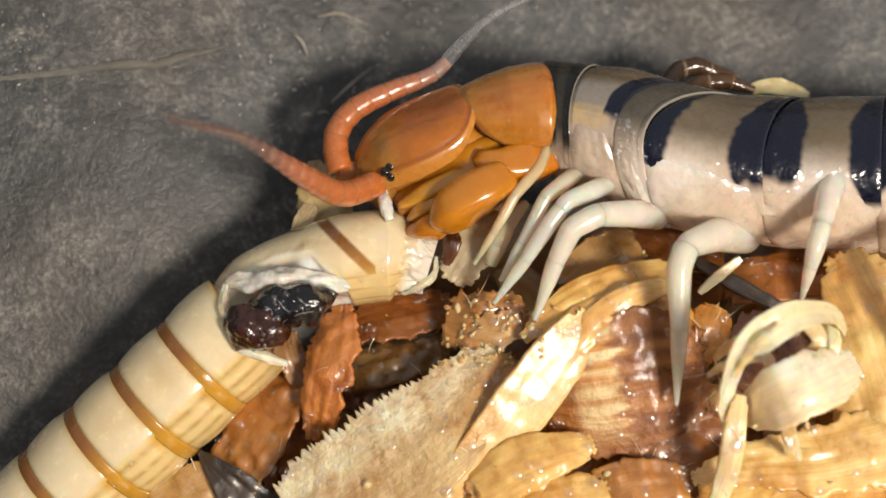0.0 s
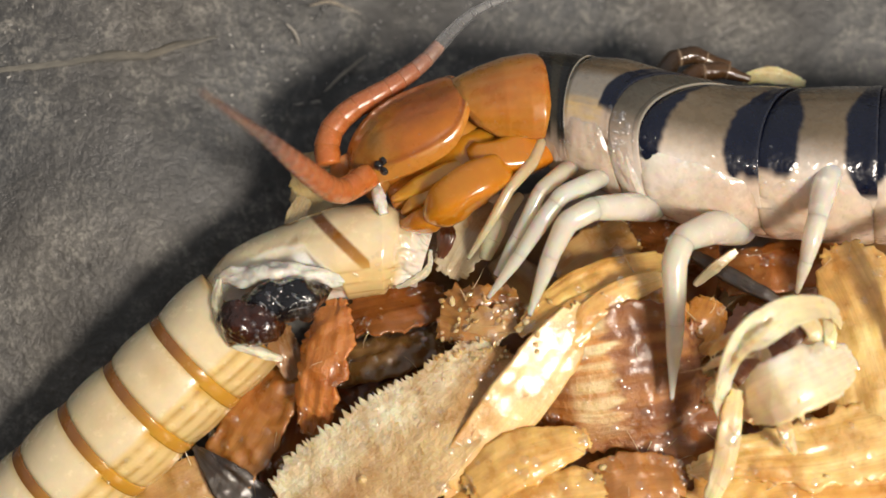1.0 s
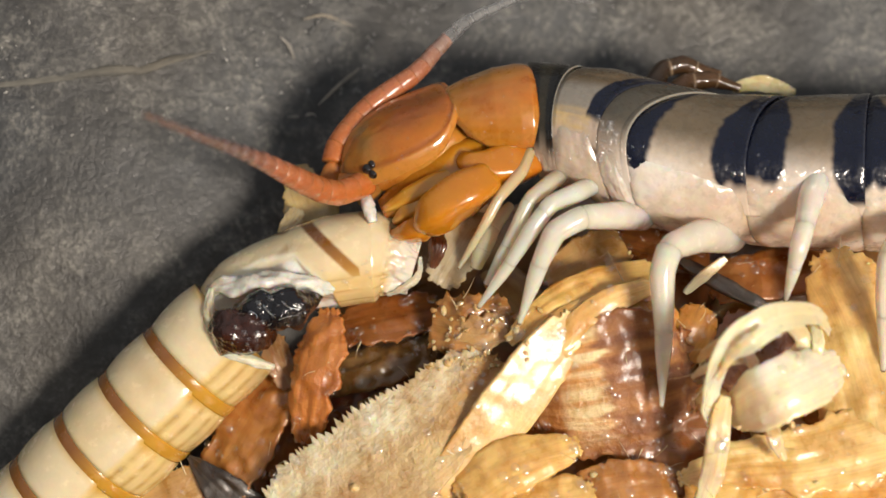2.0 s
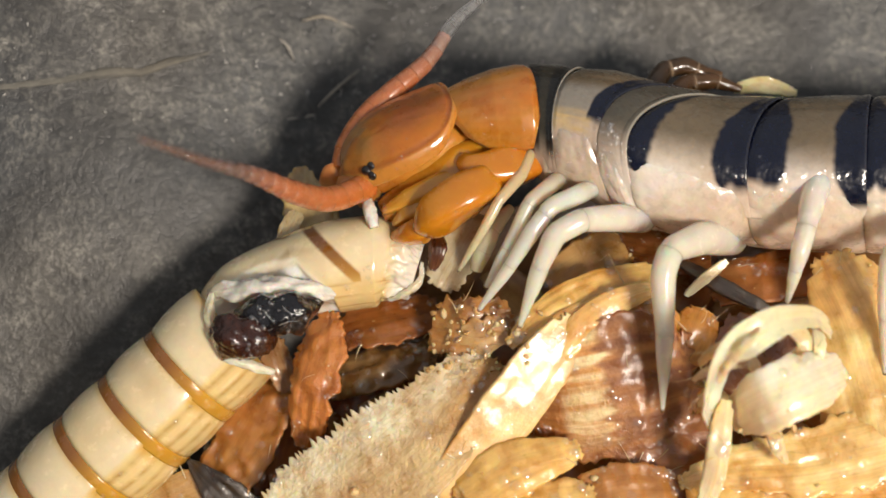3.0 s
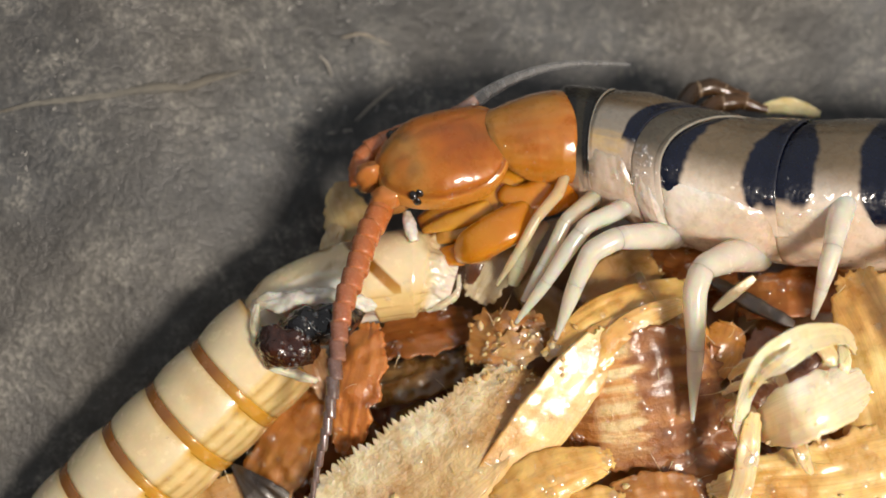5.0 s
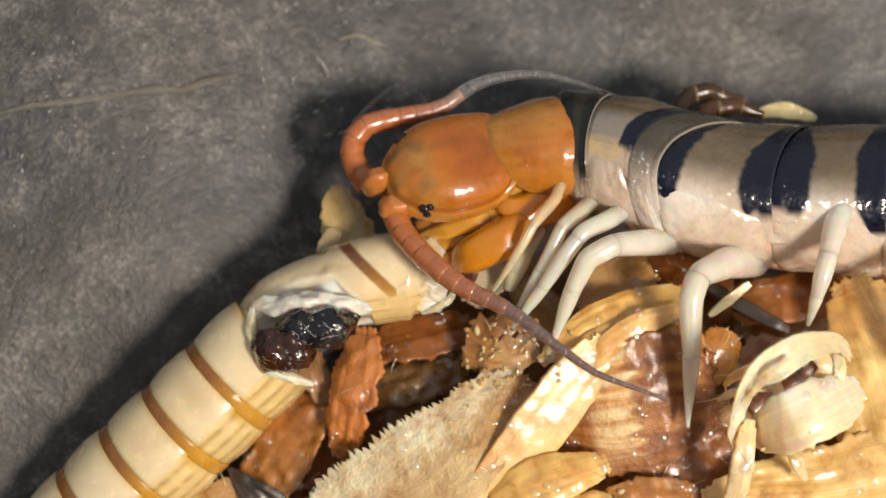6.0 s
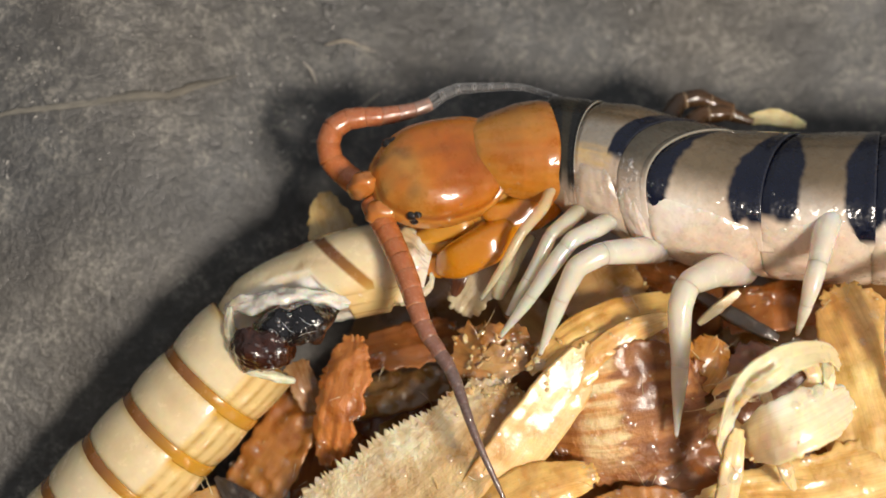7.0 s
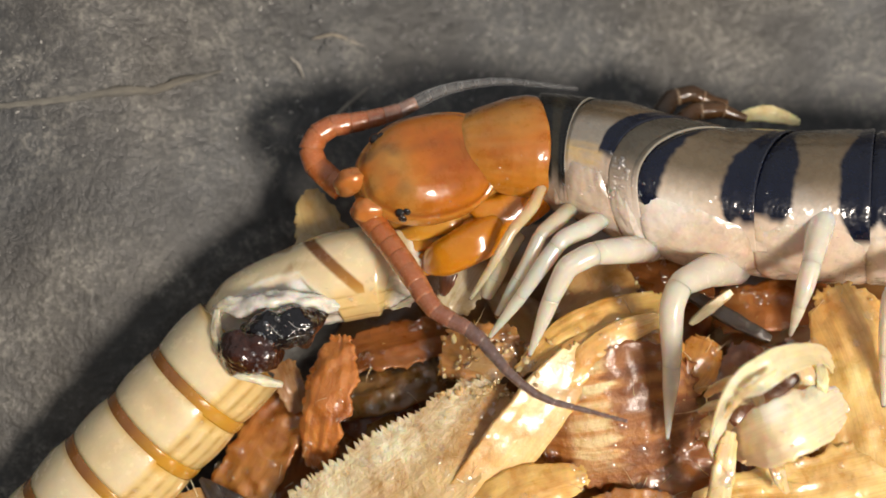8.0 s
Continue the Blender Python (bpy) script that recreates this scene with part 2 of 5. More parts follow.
def shaving(path, halves, colour_of, facing=(0, 0.2, 1), thick=0.16, bend=0.0, ragged=0.1, teeth=None, rows=20, cols=110, rough=0.05, seed=1.0):
    """A wood shaving: a ragged ribbon with thickness. path and half widths in metres; colour_of(s, t, p) with t from -1 to 1 across.
    bend: how far the middle bulges; teeth: (side, depth, count) cuts one edge into a saw."""
    bm = bmesh.new()
    colour = bm.verts.layers.float_color.new("tint")
    own = bm.verts.layers.float_color.new("along")
    centres = spline(path, cols)
    total = sum((b - a).length for a, b in zip(centres, centres[1:])) * 1000
    face = Vector(facing).normalized()
    tops, unders = [], []
    for i, c in enumerate(centres):
        s = i / (cols - 1)
        along = (centres[min(i + 1, cols - 1)] - centres[max(i - 1, 0)]).normalized()
        across = along.cross(face).normalized()
        out = across.cross(along).normalized()
        if out.dot(face) < 0:
            out = -out
        half = lerp_list(halves, s)
        if s < 0.06 or s > 0.94:
            half *= 0.75 + 0.25 * wobble((s * 90, seed, 0), 1.0)
        top, under = [], []
        for j in range(rows):
            q = -1 + 2 * j / (rows - 1)
            edge = 1.0 + ragged * sum(f * wobble((s * n + seed, math.copysign(3, q), seed), 1.0) for f, n in ((1.0, 9), (0.4, 31), (0.16, 90)))
            if teeth and q * teeth[0] > 0.55:
                phase = s * teeth[2] + 0.9 * wobble((s * teeth[2] * 0.6, 5, seed), 1.0)
                spike = 1 - abs(2 * (phase - math.floor(phase)) - 1) ** 1.3
                edge += teeth[1] * (spike * (0.9 + 1.5 * wobble((math.floor(phase) * 1.7, 3, seed), 1.0)) + 0.8 * wobble((s * 9, 2, seed), 1.0) + 0.25 * wobble((s * teeth[2] * 4, 8, seed), 1.0)) * (abs(q) - 0.55) / 0.45
            end = 0.0
            if i in (0, cols - 1):
                end = 0.35 * half * wobble((q * 5 + seed, i, 2), 1.0) + 0.2 * half * wobble((q * 17 + seed, i, 5), 1.0)
            p = c + across * (q * half * (1 + (edge - 1) * abs(q) ** 5)) + along * end
            lift = bend * half * (1 - q * q) + rough * 0.001 * (wobble((p.x * 1500 + seed, p.y * 1500, p.z * 1500), 1.0) * 2.0 + wobble((q * 4 + seed, s * 2.0, seed), 1.0) * 0.8)
            p = p + out * lift
            rgb = colour_of(s, q, p)
            v = bm.verts.new(p)
            v[colour] = (*rgb, 1)
            u = bm.verts.new(p - out * thick * 0.001)
            u[colour] = (*(x * 0.85 for x in rgb), 1)
            v[own] = u[own] = (s * total + seed * 7, q * half * 1000, seed, 1)
            top.append(v)
            under.append(u)
        tops.append(top)
        unders.append(under)
    for i in range(cols - 1):
        for j in range(rows - 1):
            bm.faces.new((tops[i][j], tops[i + 1][j], tops[i + 1][j + 1], tops[i][j + 1]))
            bm.faces.new((unders[i][j], unders[i][j + 1], unders[i + 1][j + 1], unders[i + 1][j]))
        for j in (0, rows - 1):
            bm.faces.new((tops[i][j], tops[i + 1][j], unders[i + 1][j], unders[i][j]))
    for i in (0, cols - 1):
        for j in range(rows - 1):
            bm.faces.new((tops[i][j], tops[i][j + 1], unders[i][j + 1], unders[i][j]))
    return bm


def smooth(f):
    f = min(max(f, 0.0), 1.0)
    return f * f * (3 - 2 * f)


def lerp3(a, b, f):
    f = min(max(f, 0.0), 1.0)
    return tuple(x + (y - x) * f for x, y in zip(a, b))


# ---- tub ----
PLAN = [(110, 10.0), (60, 12.0), (40, 12.2), (20, 12.4), (12, 12.6), (6, 12.5), (1.5, 11.9), (-2.5, 10.7), (-6, 9.0), (-10, 6.6), (-15, 4.2), (-20, 2.8), (-26, 0.8), (-32, -2.0), (-38, -6), (-46, -13), (-54, -25), (-60, -75), (-58, -140), (-45, -185), (0, -200),
        (100, -198), (150, -180), (164, -140), (166, -60), (164, -15), (150, 6)]
DRAFT = 1.0


def tub_wall():
    loop = [Vector((x, y, 0)) for x, y in PLAN]
    n = len(loop)
    plan = []
    for i in range(n):
        a, b, c, d = loop[i - 1], loop[i], loop[(i + 1) % n], loop[(i + 2) % n]
        for j in range(10):
            s = j / 10
            plan.append(0.5 * ((2 * b) + (c - a) * s + (2 * a - 5 * b + 4 * c - d) * s * s + (3 * b - a - 3 * c + d) * s ** 3))
    bm = bmesh.new()
    inner, outer = [], []
    count = len(plan)
    for level in (0, 6, 12, 18, 24, 30, 36, 40, 43):
        a, b = [], []
        for i, p in enumerate(plan):
            along = (plan[(i + 1) % count] - plan[i - 1]).normalized()
            out = Vector((-along.y, along.x, 0))
            if out.dot(p - Vector((50, -90, 0))) < 0:
                out = -out
            q = p + out * ((level - 22) * DRAFT)
            a.append(bm.verts.new(Vector((q.x, q.y, level)) * 0.001))
            q = q + out * 1.6
            b.append(bm.verts.new(Vector((q.x, q.y, level)) * 0.001))
        inner.append(a)
        outer.append(b)
    for k in range(len(inner) - 1):
        for i in range(count):
            j = (i + 1) % count
            bm.faces.new((inner[k][i], inner[k][j], inner[k + 1][j], inner[k + 1][i]))
            bm.faces.new((outer[k][j], outer[k][i], outer[k + 1][i], outer[k + 1][j]))
    for i in range(count):
        j = (i + 1) % count
        bm.faces.new((inner[-1][i], inner[-1][j], outer[-1][j], outer[-1][i]))
        bm.faces.new((inner[0][j], inner[0][i], outer[0][i], outer[0][j]))
    ob = new("tub_wall", mesh_of("tub_wall", bm, M_PLASTIC, Vector((0, 0, 0))))
    tagged(ob, "scuffed dark grey plastic tub wall with smudges", "tub wall", kind="structure")
    floor = bmesh.new()
    low = [floor.verts.new(v) for v in [Vector(((p.x - 52) * 0.96 + 52, (p.y + 95) * 0.95 - 95, 0.6)) * 0.001 for p in plan]]
    deep = [floor.verts.new(v.co - Vector((0, 0, 0.0012))) for v in low]
    floor.faces.new(low)
    floor.faces.new(deep[::-1])
    for i in range(count):
        j = (i + 1) % count
        floor.faces.new((low[i], deep[i], deep[j], low[j]))
    ob = new("floor", mesh_of("floor", floor, M_PLASTIC, Vector((0, 0, 0)), smooth=False))
    tagged(ob, "dark grey plastic tub floor under the shavings", "tub floor", kind="structure")


tub_wall()


def bed_height(x, y):
    """Height of the packed bedding (mm) at a place of the tub (mm)."""
    rise = 1 / (1 + math.exp(-(y + 3.0) / 4.0))
    h = 13.5 + 6.5 * rise
    left = 1 / (1 + math.exp((x + 9.5 - 0.45 * (y + 5)) / 1.6)) / (1 + math.exp(-(y + 16) / 2.0))
    h -= 9.5 * left
    return h + 0.9 * wobble((x * 0.25, y * 0.25, 3), 1.0) + 0.5 * wobble((x * 0.8, y * 0.8, 9), 1.0)


def wall_y(x, z):
    """The inner face of the back wall (mm)."""
    pts = [(-60, -40)] + sorted(p for p in PLAN if p[1] > -30 and p[0] < 111) + [(200, 17.0)]
    for (xa, ya), (xb, yb) in zip(pts, pts[1:]):
        if xa <= x <= xb:
            return ya + (yb - ya) * (x - xa) / max(xb - xa, 1e-6) + (z - 22) * DRAFT
    return 17.0


def bedding():
    bm = bmesh.new()
    colour = bm.verts.layers.float_color.new("tint")
    own = bm.verts.layers.float_color.new("along")
    nx, ny = 190, 150
    grid = []
    for i in range(nx):
        row = []
        for j in range(ny):
            x = -50 + 200 * (i / (nx - 1)) ** 1.25
            y = -180 + 190 * (1 - (1 - j / (ny - 1)) ** 2.0)
            y = min(y, wall_y(x, 15) + 0.8)
            z = max(bed_height(x, y), 1.0)
            v = bm.verts.new(Vector((x, y, z)) * 0.001)
            f = 0.5 + 0.5 * wobble((x * 0.5, y * 0.5, 1), 1.0)
            v[colour] = (*lerp3((0.10, 0.045, 0.015), (0.32, 0.17, 0.06), f), 1)
            v[own] = (x, y * 0.4, z, 1)
            row.append(v)
        grid.append(row)
    for i in range(nx - 1):
        for j in range(ny - 1):
            bm.faces.new((grid[i][j], grid[i + 1][j], grid[i + 1][j + 1], grid[i][j + 1]))
    ob = new("bedding", mesh_of("bedding", bm, M_WOOD, Vector((0, 0, 0))))
    tagged(ob, "packed damp brown wood bedding on the tub floor", "bedding", kind="stuff")


bedding()

# ---- the centipede ----
U = 0.001 / 40
TAN, NAVY, OLIVE = (0.155, 0.118, 0.075), (0.0045, 0.0065, 0.019), (0.070, 0.060, 0.040)
FLESH, PINK = (0.72, 0.62, 0.51), (0.62, 0.45, 0.33)
AMBER = (0.56, 0.20, 0.006)
LEG, LEG_DIM = (0.94, 0.86, 0.77), (0.92, 0.82, 0.68)

centipede = thing("centipede", at(1250, 400, 0), "banded tan and navy centipede with orange head, eating the larva", "centipede")

# The body's outline along the board: its back, its belly, and how far in front of the board its middle lies (mm).
BACK = ((900, 950, 965, 1050, 1120, 1190, 1300, 1430, 1568, 2100, 2400, 2640), (118, 112, 104, 112, 120, 140, 166, 171, 168, 190, 290, 380))
BELLY = ((900, 950, 1000, 1060, 1150, 1200, 1300, 1400, 1568, 2100, 2400, 2640), (270, 296, 330, 352, 402, 416, 440, 448, 462, 482, 530, 520))
DEPTH = ((900, 1000, 1200, 1400, 1600, 2000, 2300, 2500, 2640), (0.4, 0.3, 0.2, 0.2, 0.1, 0.6, 4.0, 9.0, 14.0))
# How far the near side of a ring lies ahead of its crest: the front of the body is turned away from the eye.
TURN = ((940, 958, 1050, 1215, 1300, 1408, 1560, 1742), (-15, -15, 45, 132, 170, 66, 8, 0))


def body_point(crest, deg, k=1.0):
    """A point of the body's skin; crest: the place of its ring along the back, deg: the angle from the crest over the near side."""
    a = math.radians(deg)
    sn = math.sin(a)
    lag = 1 - 0.4 * (1 - sn) if 90 < deg <= 180 else (0.6 + 0.4 * math.cos(math.radians(deg - 180)) if 180 < deg < 270 else sn)
    x = crest - float(np.interp(crest, *TURN)) * lag
    top, low = float(np.interp(x, *BACK)), float(np.interp(x, *BELLY))
    half = (low - top) / 2
    return at(x, (top + low) / 2 - math.cos(a) * half * k, float(np.interp(x, *DEPTH)) + sn * half * k / 40)


def shell(bm, outer, inner):
    """Closes two grids of vertices into one thin shell."""
    rows, cols = len(outer), len(outer[0])
    for i in range(rows - 1):
        for j in range(cols - 1):
            bm.faces.new((outer[i][j], outer[i + 1][j], outer[i + 1][j + 1], outer[i][j + 1]))
            bm.faces.new((inner[i][j], inner[i][j + 1], inner[i + 1][j + 1], inner[i + 1][j]))
        for j in (0, cols - 1):
            bm.faces.new((outer[i][j], outer[i + 1][j], inner[i + 1][j], inner[i][j]))
    for i in (0, rows - 1):
        for j in range(cols - 1):
            bm.faces.new((outer[i][j], outer[i][j + 1], inner[i][j + 1], inner[i][j]))


def flesh_tone(p):
    c = lerp3(FLESH, PINK, 0.35 + 0.8 * wobble((p.x * 350, p.y * 350, 3), 1.0))
    front = smooth((at(1170, 0).x - p.x) / (90 * U))
    c = lerp3(c, (0.36, 0.28, 0.22), front * min(max(0.62 + 0.8 * wobble((p.x * 700, p.y * 500, 14), 1.0), 0), 1))
    return lerp3(c, (0.84, 0.78, 0.72), (1 - 0.5 * front) * min(max(1.8 * wobble((p.x * 300, p.y * 480, 8), 1.0) - 0.1, 0), 0.7))


def body_segment(c0, c1, bands, colour, dorsal=112, ends=(104, 104), label="", patch=None):
    """One ring of the body: a soft pale, folded side with a thin banded back plate over it.
    bands: navy shares of its length in front and behind; ends: how far down they reach (degrees)."""
    bm = bmesh.new()
    tint = bm.verts.layers.float_color.new("tint")
    rings, sides = 40, 110
    loops = []
    for i in range(rings):
        s = i / (rings - 1)
        loop = []
        for j in range(sides):
            deg = 360 * j / sides
            k = 0.90 + 0.045 * math.sin(math.pi * s) ** 0.5
            if 60 < deg < 280:
                f = min((deg - 60) / 40, 1)
                k += f * (0.03 * wobble((s * 3, deg * 0.035, c0), 1.0) + 0.012 * wobble((s * 7, deg * 0.1, c0), 1.0))
                k += f * 0.018 * math.exp(-((deg - 136) / 16) ** 2) * math.sin(math.pi * s)
                k -= f * 0.018 * math.exp(-((deg - 126 - 10 * s) / 6) ** 2) * math.sin(math.pi * s)
            p = body_point(c0 + (c1 - c0) * s, deg, k)
            v = bm.verts.new(p)
            c = lerp3(flesh_tone(p), (0.50, 0.30, 0.17), 0.55 * max(1 - s / 0.10, 0) + 0.45 * max((s - 0.92) / 0.08, 0))
            v[tint] = (*c, 1)
            loop.append(v)
        loops.append(loop)
    for a, b in zip(loops, loops[1:]):
        for j in range(sides):
            n = (j + 1) % sides
            bm.faces.new((a[j], a[n], b[n], b[j]))
    bm.faces.new(loops[0][::-1])
    bm.faces.new(loops[-1])
    ring = part("body_segment", bm, M_FLESH, centipede, label)

    bm = bmesh.new()
    tint = bm.verts.layers.float_color.new("tint")
    rows, cols = 72, 96
    outer, inner = [], []
    for i in range(rows):
        s = i / (rows - 1)
        a_row, b_row = [], []
        lower = dorsal + 16 + 4 * wobble((s * 2, c0, 2), 1.0)
        for j in range(cols):
            deg = -80 + (lower + 80) * j / (cols - 1)
            k = 0.955 + 0.04 * math.sin(math.pi * min(0.06 + 0.86 * s, 1)) ** 0.7 - 0.045 * max(1 - s / 0.10, 0) + 0.018 * smooth((s - 0.86) / 0.1)
            k += 0.006 * wobble((s * 3, deg * 0.03, c0), 1.0)
            k -= 0.010 * math.exp(-((deg - 28) / 3) ** 2) * math.sin(math.pi * s)
            k += (0.905 - k) * smooth((deg - lower + 60) / 60)
            p = body_point(c0 + (c1 - c0) * (s * 1.05), deg, k)
            sway = 0.04 * wobble((deg * 0.03, c0, 1), 1.0) + 0.035 * wobble((deg * 0.12, c0, 5), 1.0) + 0.008 * wobble((deg * 0.5, s * 9, c0), 1.0)
            broad = 0.55 + 0.45 * smooth((deg - 5) / 50) - 0.30 * smooth((deg - 80) / 30)
            navy = 0.0
            for width, place, end in ((bands[0], s, ends[0]), (bands[1], 0.98 - s, ends[1])):
                if width:
                    fade = min(max((end + 9 * wobble((p.x * 900, p.y * 300, c0), 1.0) + 5 * wobble((p.x * 2600, p.y * 1200, c0), 1.0) - deg) / 7, 0), 1)
                    navy = max(navy, fade * min(max((width * broad + sway - place) / 0.035, 0), 1))
            back = lerp3(colour, OLIVE, 0.65 * smooth((30 - deg) / 60) + 0.35 * wobble((p.x * 700, p.y * 700, 5), 1.0))
            back = lerp3(back, flesh_tone(p), smooth((deg - dorsal + 52) / 44))
            if patch:
                back = patch(back, s, deg, p)
            back = lerp3(back, NAVY, navy)
            if s > 0.972 and deg < ends[1] - 10:
                back = lerp3(back, (0.40, 0.37, 0.31) if navy < 0.5 else (0.03, 0.032, 0.045), 0.7)
            thick = body_point(c0 + (c1 - c0) * (s * 1.05), deg, k - 0.035)
            for row, q in ((a_row, p), (b_row, thick)):
                v = bm.verts.new(q)
                v[tint] = (*back, 1)
                row.append(v)
        outer.append(a_row)
        inner.append(b_row)
    shell(bm, outer, inner)
    part("back_plate", bm, M_TERGITE, ring, "glossy tan back plate with navy bands" if max(bands) > 0.2 else "glossy greyish tan back plate")
    return ring


def dark_ring(c, s, deg, p):
    edge = max(smooth((0.42 - s) / 0.16), smooth((s - 0.58) / 0.16)) * smooth((125 - deg) / 20)
    return lerp3(c, (0.004, 0.004, 0.004), 0.9 * edge)


def straw_ring(c, s, deg, p):
    grey_skin = (0.25, 0.225, 0.19)
    c = lerp3(c, grey_skin, smooth((deg - 34) / 14) * smooth((80 - deg) / 12))
    straw = smooth((deg - 64) / 8) * smooth((92 - deg) / 8) * smooth((0.86 - s) / 0.1) * (0.55 + 0.9 * wobble((s * 3, deg * 0.3, 2), 1.0))
    c = lerp3(c, (0.50, 0.36, 0.17), min(max(straw, 0), 1))
    c = lerp3(c, (0.12, 0.06, 0.02), smooth((s - 0.6) / 0.1) * smooth((deg - 96) / 6) * smooth((114 - deg) / 8) * 0.8)
    return lerp3(c, (0.75, 0.72, 0.68), 0.8 * smooth((0.05 - s) / 0.04) * smooth((deg - 15) / 20))


body_segment(956, 1050, (0.0, 0.0), (0.028, 0.024, 0.015), 142, (104, 104), "narrow blackish olive ring", dark_ring)
body_segment(1050, 1215, (0.0, 0.30), (0.16, 0.115, 0.068), 100, (0, 74), "tan ring with a pale straw patch", straw_ring)
body_segment(1215, 1300, (0.0, 0.0), (0.080, 0.070, 0.053), 116, (0, 100), "narrow slanting grey ring")
body_segment(1300, 1408, (0.24, 0.30), TAN, 112, (112, 108))
body_segment(1408, 1560, (0.36, 0.27), TAN, 112, (98, 112))
for k in range(5):
    body_segment(1560 + 182 * k, 1742 + 182 * k, (0.30, 0.28), TAN)
tail = tube([body_point(2455, 0, 0.0), body_point(2540, 0, 0.0), body_point(2640, 0, 0.0)], [116 * U, 96 * U, 20 * U], [116 * U, 96 * U, 20 * U], tint=lambda s, a, p: TAN)
part("tail_segment", tail, M_TERGITE, centipede)


def leg(points, radii, colour=LEG, tip=LEG_DIM, label="", skin=M_LEG):
    """A jointed leg: a thigh with a shank and a foot under it, each slightly swollen before its joint, the last tapering to a claw."""
    rings = 100
    line = bent([at(*p) for p in points], rings)
    for _ in range(3):
        line = [line[0]] + [(a + b * 2 + c) / 4 for a, b, c in zip(line, line[1:], line[2:])] + [line[-1]]
    r = [x * 0.76 * U for x in radii]
    cuts = [0.0, 0.46, 0.74, 1.0]
    top_ob = None
    for n, name in enumerate(("leg", "leg_shank", "leg_foot")):
        lo, hi = int(cuts[n] * (rings - 1)), int(cuts[n + 1] * (rings - 1))
        piece = line[max(lo - 1, 0):hi + 1]
        steps = len(piece)
        span = [lerp_list(r, (max(lo - 1, 0) + k) / (rings - 1)) for k in range(steps)]

        def tint(s, a, p):
            c = lerp3(colour, tip, (cuts[n] + s * (cuts[n + 1] - cuts[n])) * 1.15 - 0.1)
            c = lerp3(c, (0.72, 0.54, 0.36), 0.5 * max(1 - s / 0.06, 0) + 0.4 * max((s - 0.93) / 0.07, 0))
            if n == 2 and s > 0.95:
                c = lerp3(c, (0.16, 0.08, 0.03), (s - 0.95) / 0.03)
            return c

        def shape(s, a):
            if n == 2:
                return 0.97 - 0.04 * s
            return 0.95 + 0.08 * math.sin(math.pi * min(s * 1.05, 1)) - 0.07 * smooth((s - 0.93) / 0.07)

        bm = tube(piece, span, span, rings=40, sides=20, tint=tint, shape=shape, up=Vector((0.1, 0.1, 1)), flip=False)
        piece_ob = part(name, bm, skin, top_ob or centipede, "" if top_ob else label)
        top_ob = top_ob or piece_ob
    return top_ob


leg([(968, 262, 2.2), (952, 300, 2.8), (912, 345, 3.3), (890, 385, 3.3), (866, 425, 3.2), (838, 470, 2.6)], [13, 14, 13, 11, 9, 4], (0.80, 0.55, 0.32), (0.80, 0.64, 0.42), label="thin yellowish front leg")
leg([(1030, 300, 1.0), (1000, 322, 2.7), (966, 348, 3.2), (942, 398, 3.2), (918, 440, 3.0), (886, 500, 2.4)], [20, 19, 18, 15, 13, 7], (0.80, 0.66, 0.50))
leg([(1085, 322, 1.2), (1048, 338, 3.2), (1004, 356, 3.7), (970, 400, 3.8), (925, 468, 3.3), (872, 540, 2.6)], [21, 22, 21, 18, 15, 5])
leg([(1165, 384, 0.9), (1118, 378, 3.2), (1058, 380, 4.3), (1012, 404, 4.4), (984, 462, 4.2), (945, 570, 3.4)], [32, 31, 29, 24, 19, 5])
leg([(1318, 418, 0.4), (1268, 416, 3.0), (1216, 434, 4.6), (1201, 476, 4.8), (1203, 580, 4.6), (1197, 722, 3.9)], [44, 38, 32, 25, 19, 4], label="pale translucent leg planted on a shaving")
leg([(1478, 310, 2.9), (1464, 355, 3.9), (1454, 400, 4.6), (1442, 445, 4.7), (1430, 490, 4.2), (1418, 532, 3.4)], [32, 28, 24, 20, 14, 5])
leg([(930, 360, 0.8), (908, 385, 1.3), (892, 410, 1.6), (878, 440, 1.6), (868, 470, 1.4)], [12, 17, 22, 24, 15], (0.80, 0.66, 0.44), (0.84, 0.72, 0.50), label="thick cream leg of the far side")
for k in range(5):
    x = 1680 + 185 * k
    leg([(x, 400, 2.6), (x - 40, 410, 4.6), (x - 75, 450, 5.0), (x - 85, 540, 4.8), (x - 90, 660, 4.0)], [34, 31, 26, 18, 6])
# legs of the far side, folded up against the wall
leg([(1170, 168, -2.2), (1200, 124, -3.0), (1235, 116, -3.1), (1270, 130, -3.2), (1300, 136, -3.2)], [24, 25, 22, 20, 12], (0.022, 0.015, 0.010), (0.09, 0.045, 0.018), label="dark brown leg of the far side", skin=M_TERGITE)
leg([(1210, 175, -2.0), (1240, 148, -2.8), (1285, 144, -2.9), (1335, 160, -2.9)], [24, 24, 20, 10], (0.07, 0.035, 0.015), (0.10, 0.05, 0.02), label="dark brown leg of the far side", skin=M_TERGITE)

# head, in its own space: +x towards the tail, +y the back, +z the near side
HEAD_AT = at(842, 205, 0.6)
COLLAR_AT = at(940, 200, 0.5)


def local_part(name, bm, material, parent, origin, label=""):
    """A part modelled about its own turning point."""
    me = mesh_of(name, bm, material, Vector((0, 0, 0)))
    ob = new(name, me)
    ob.parent = parent
    ob.location = origin - ORIGIN[parent.name]
    ORIGIN[ob.name] = origin
    return tagged(ob, label)


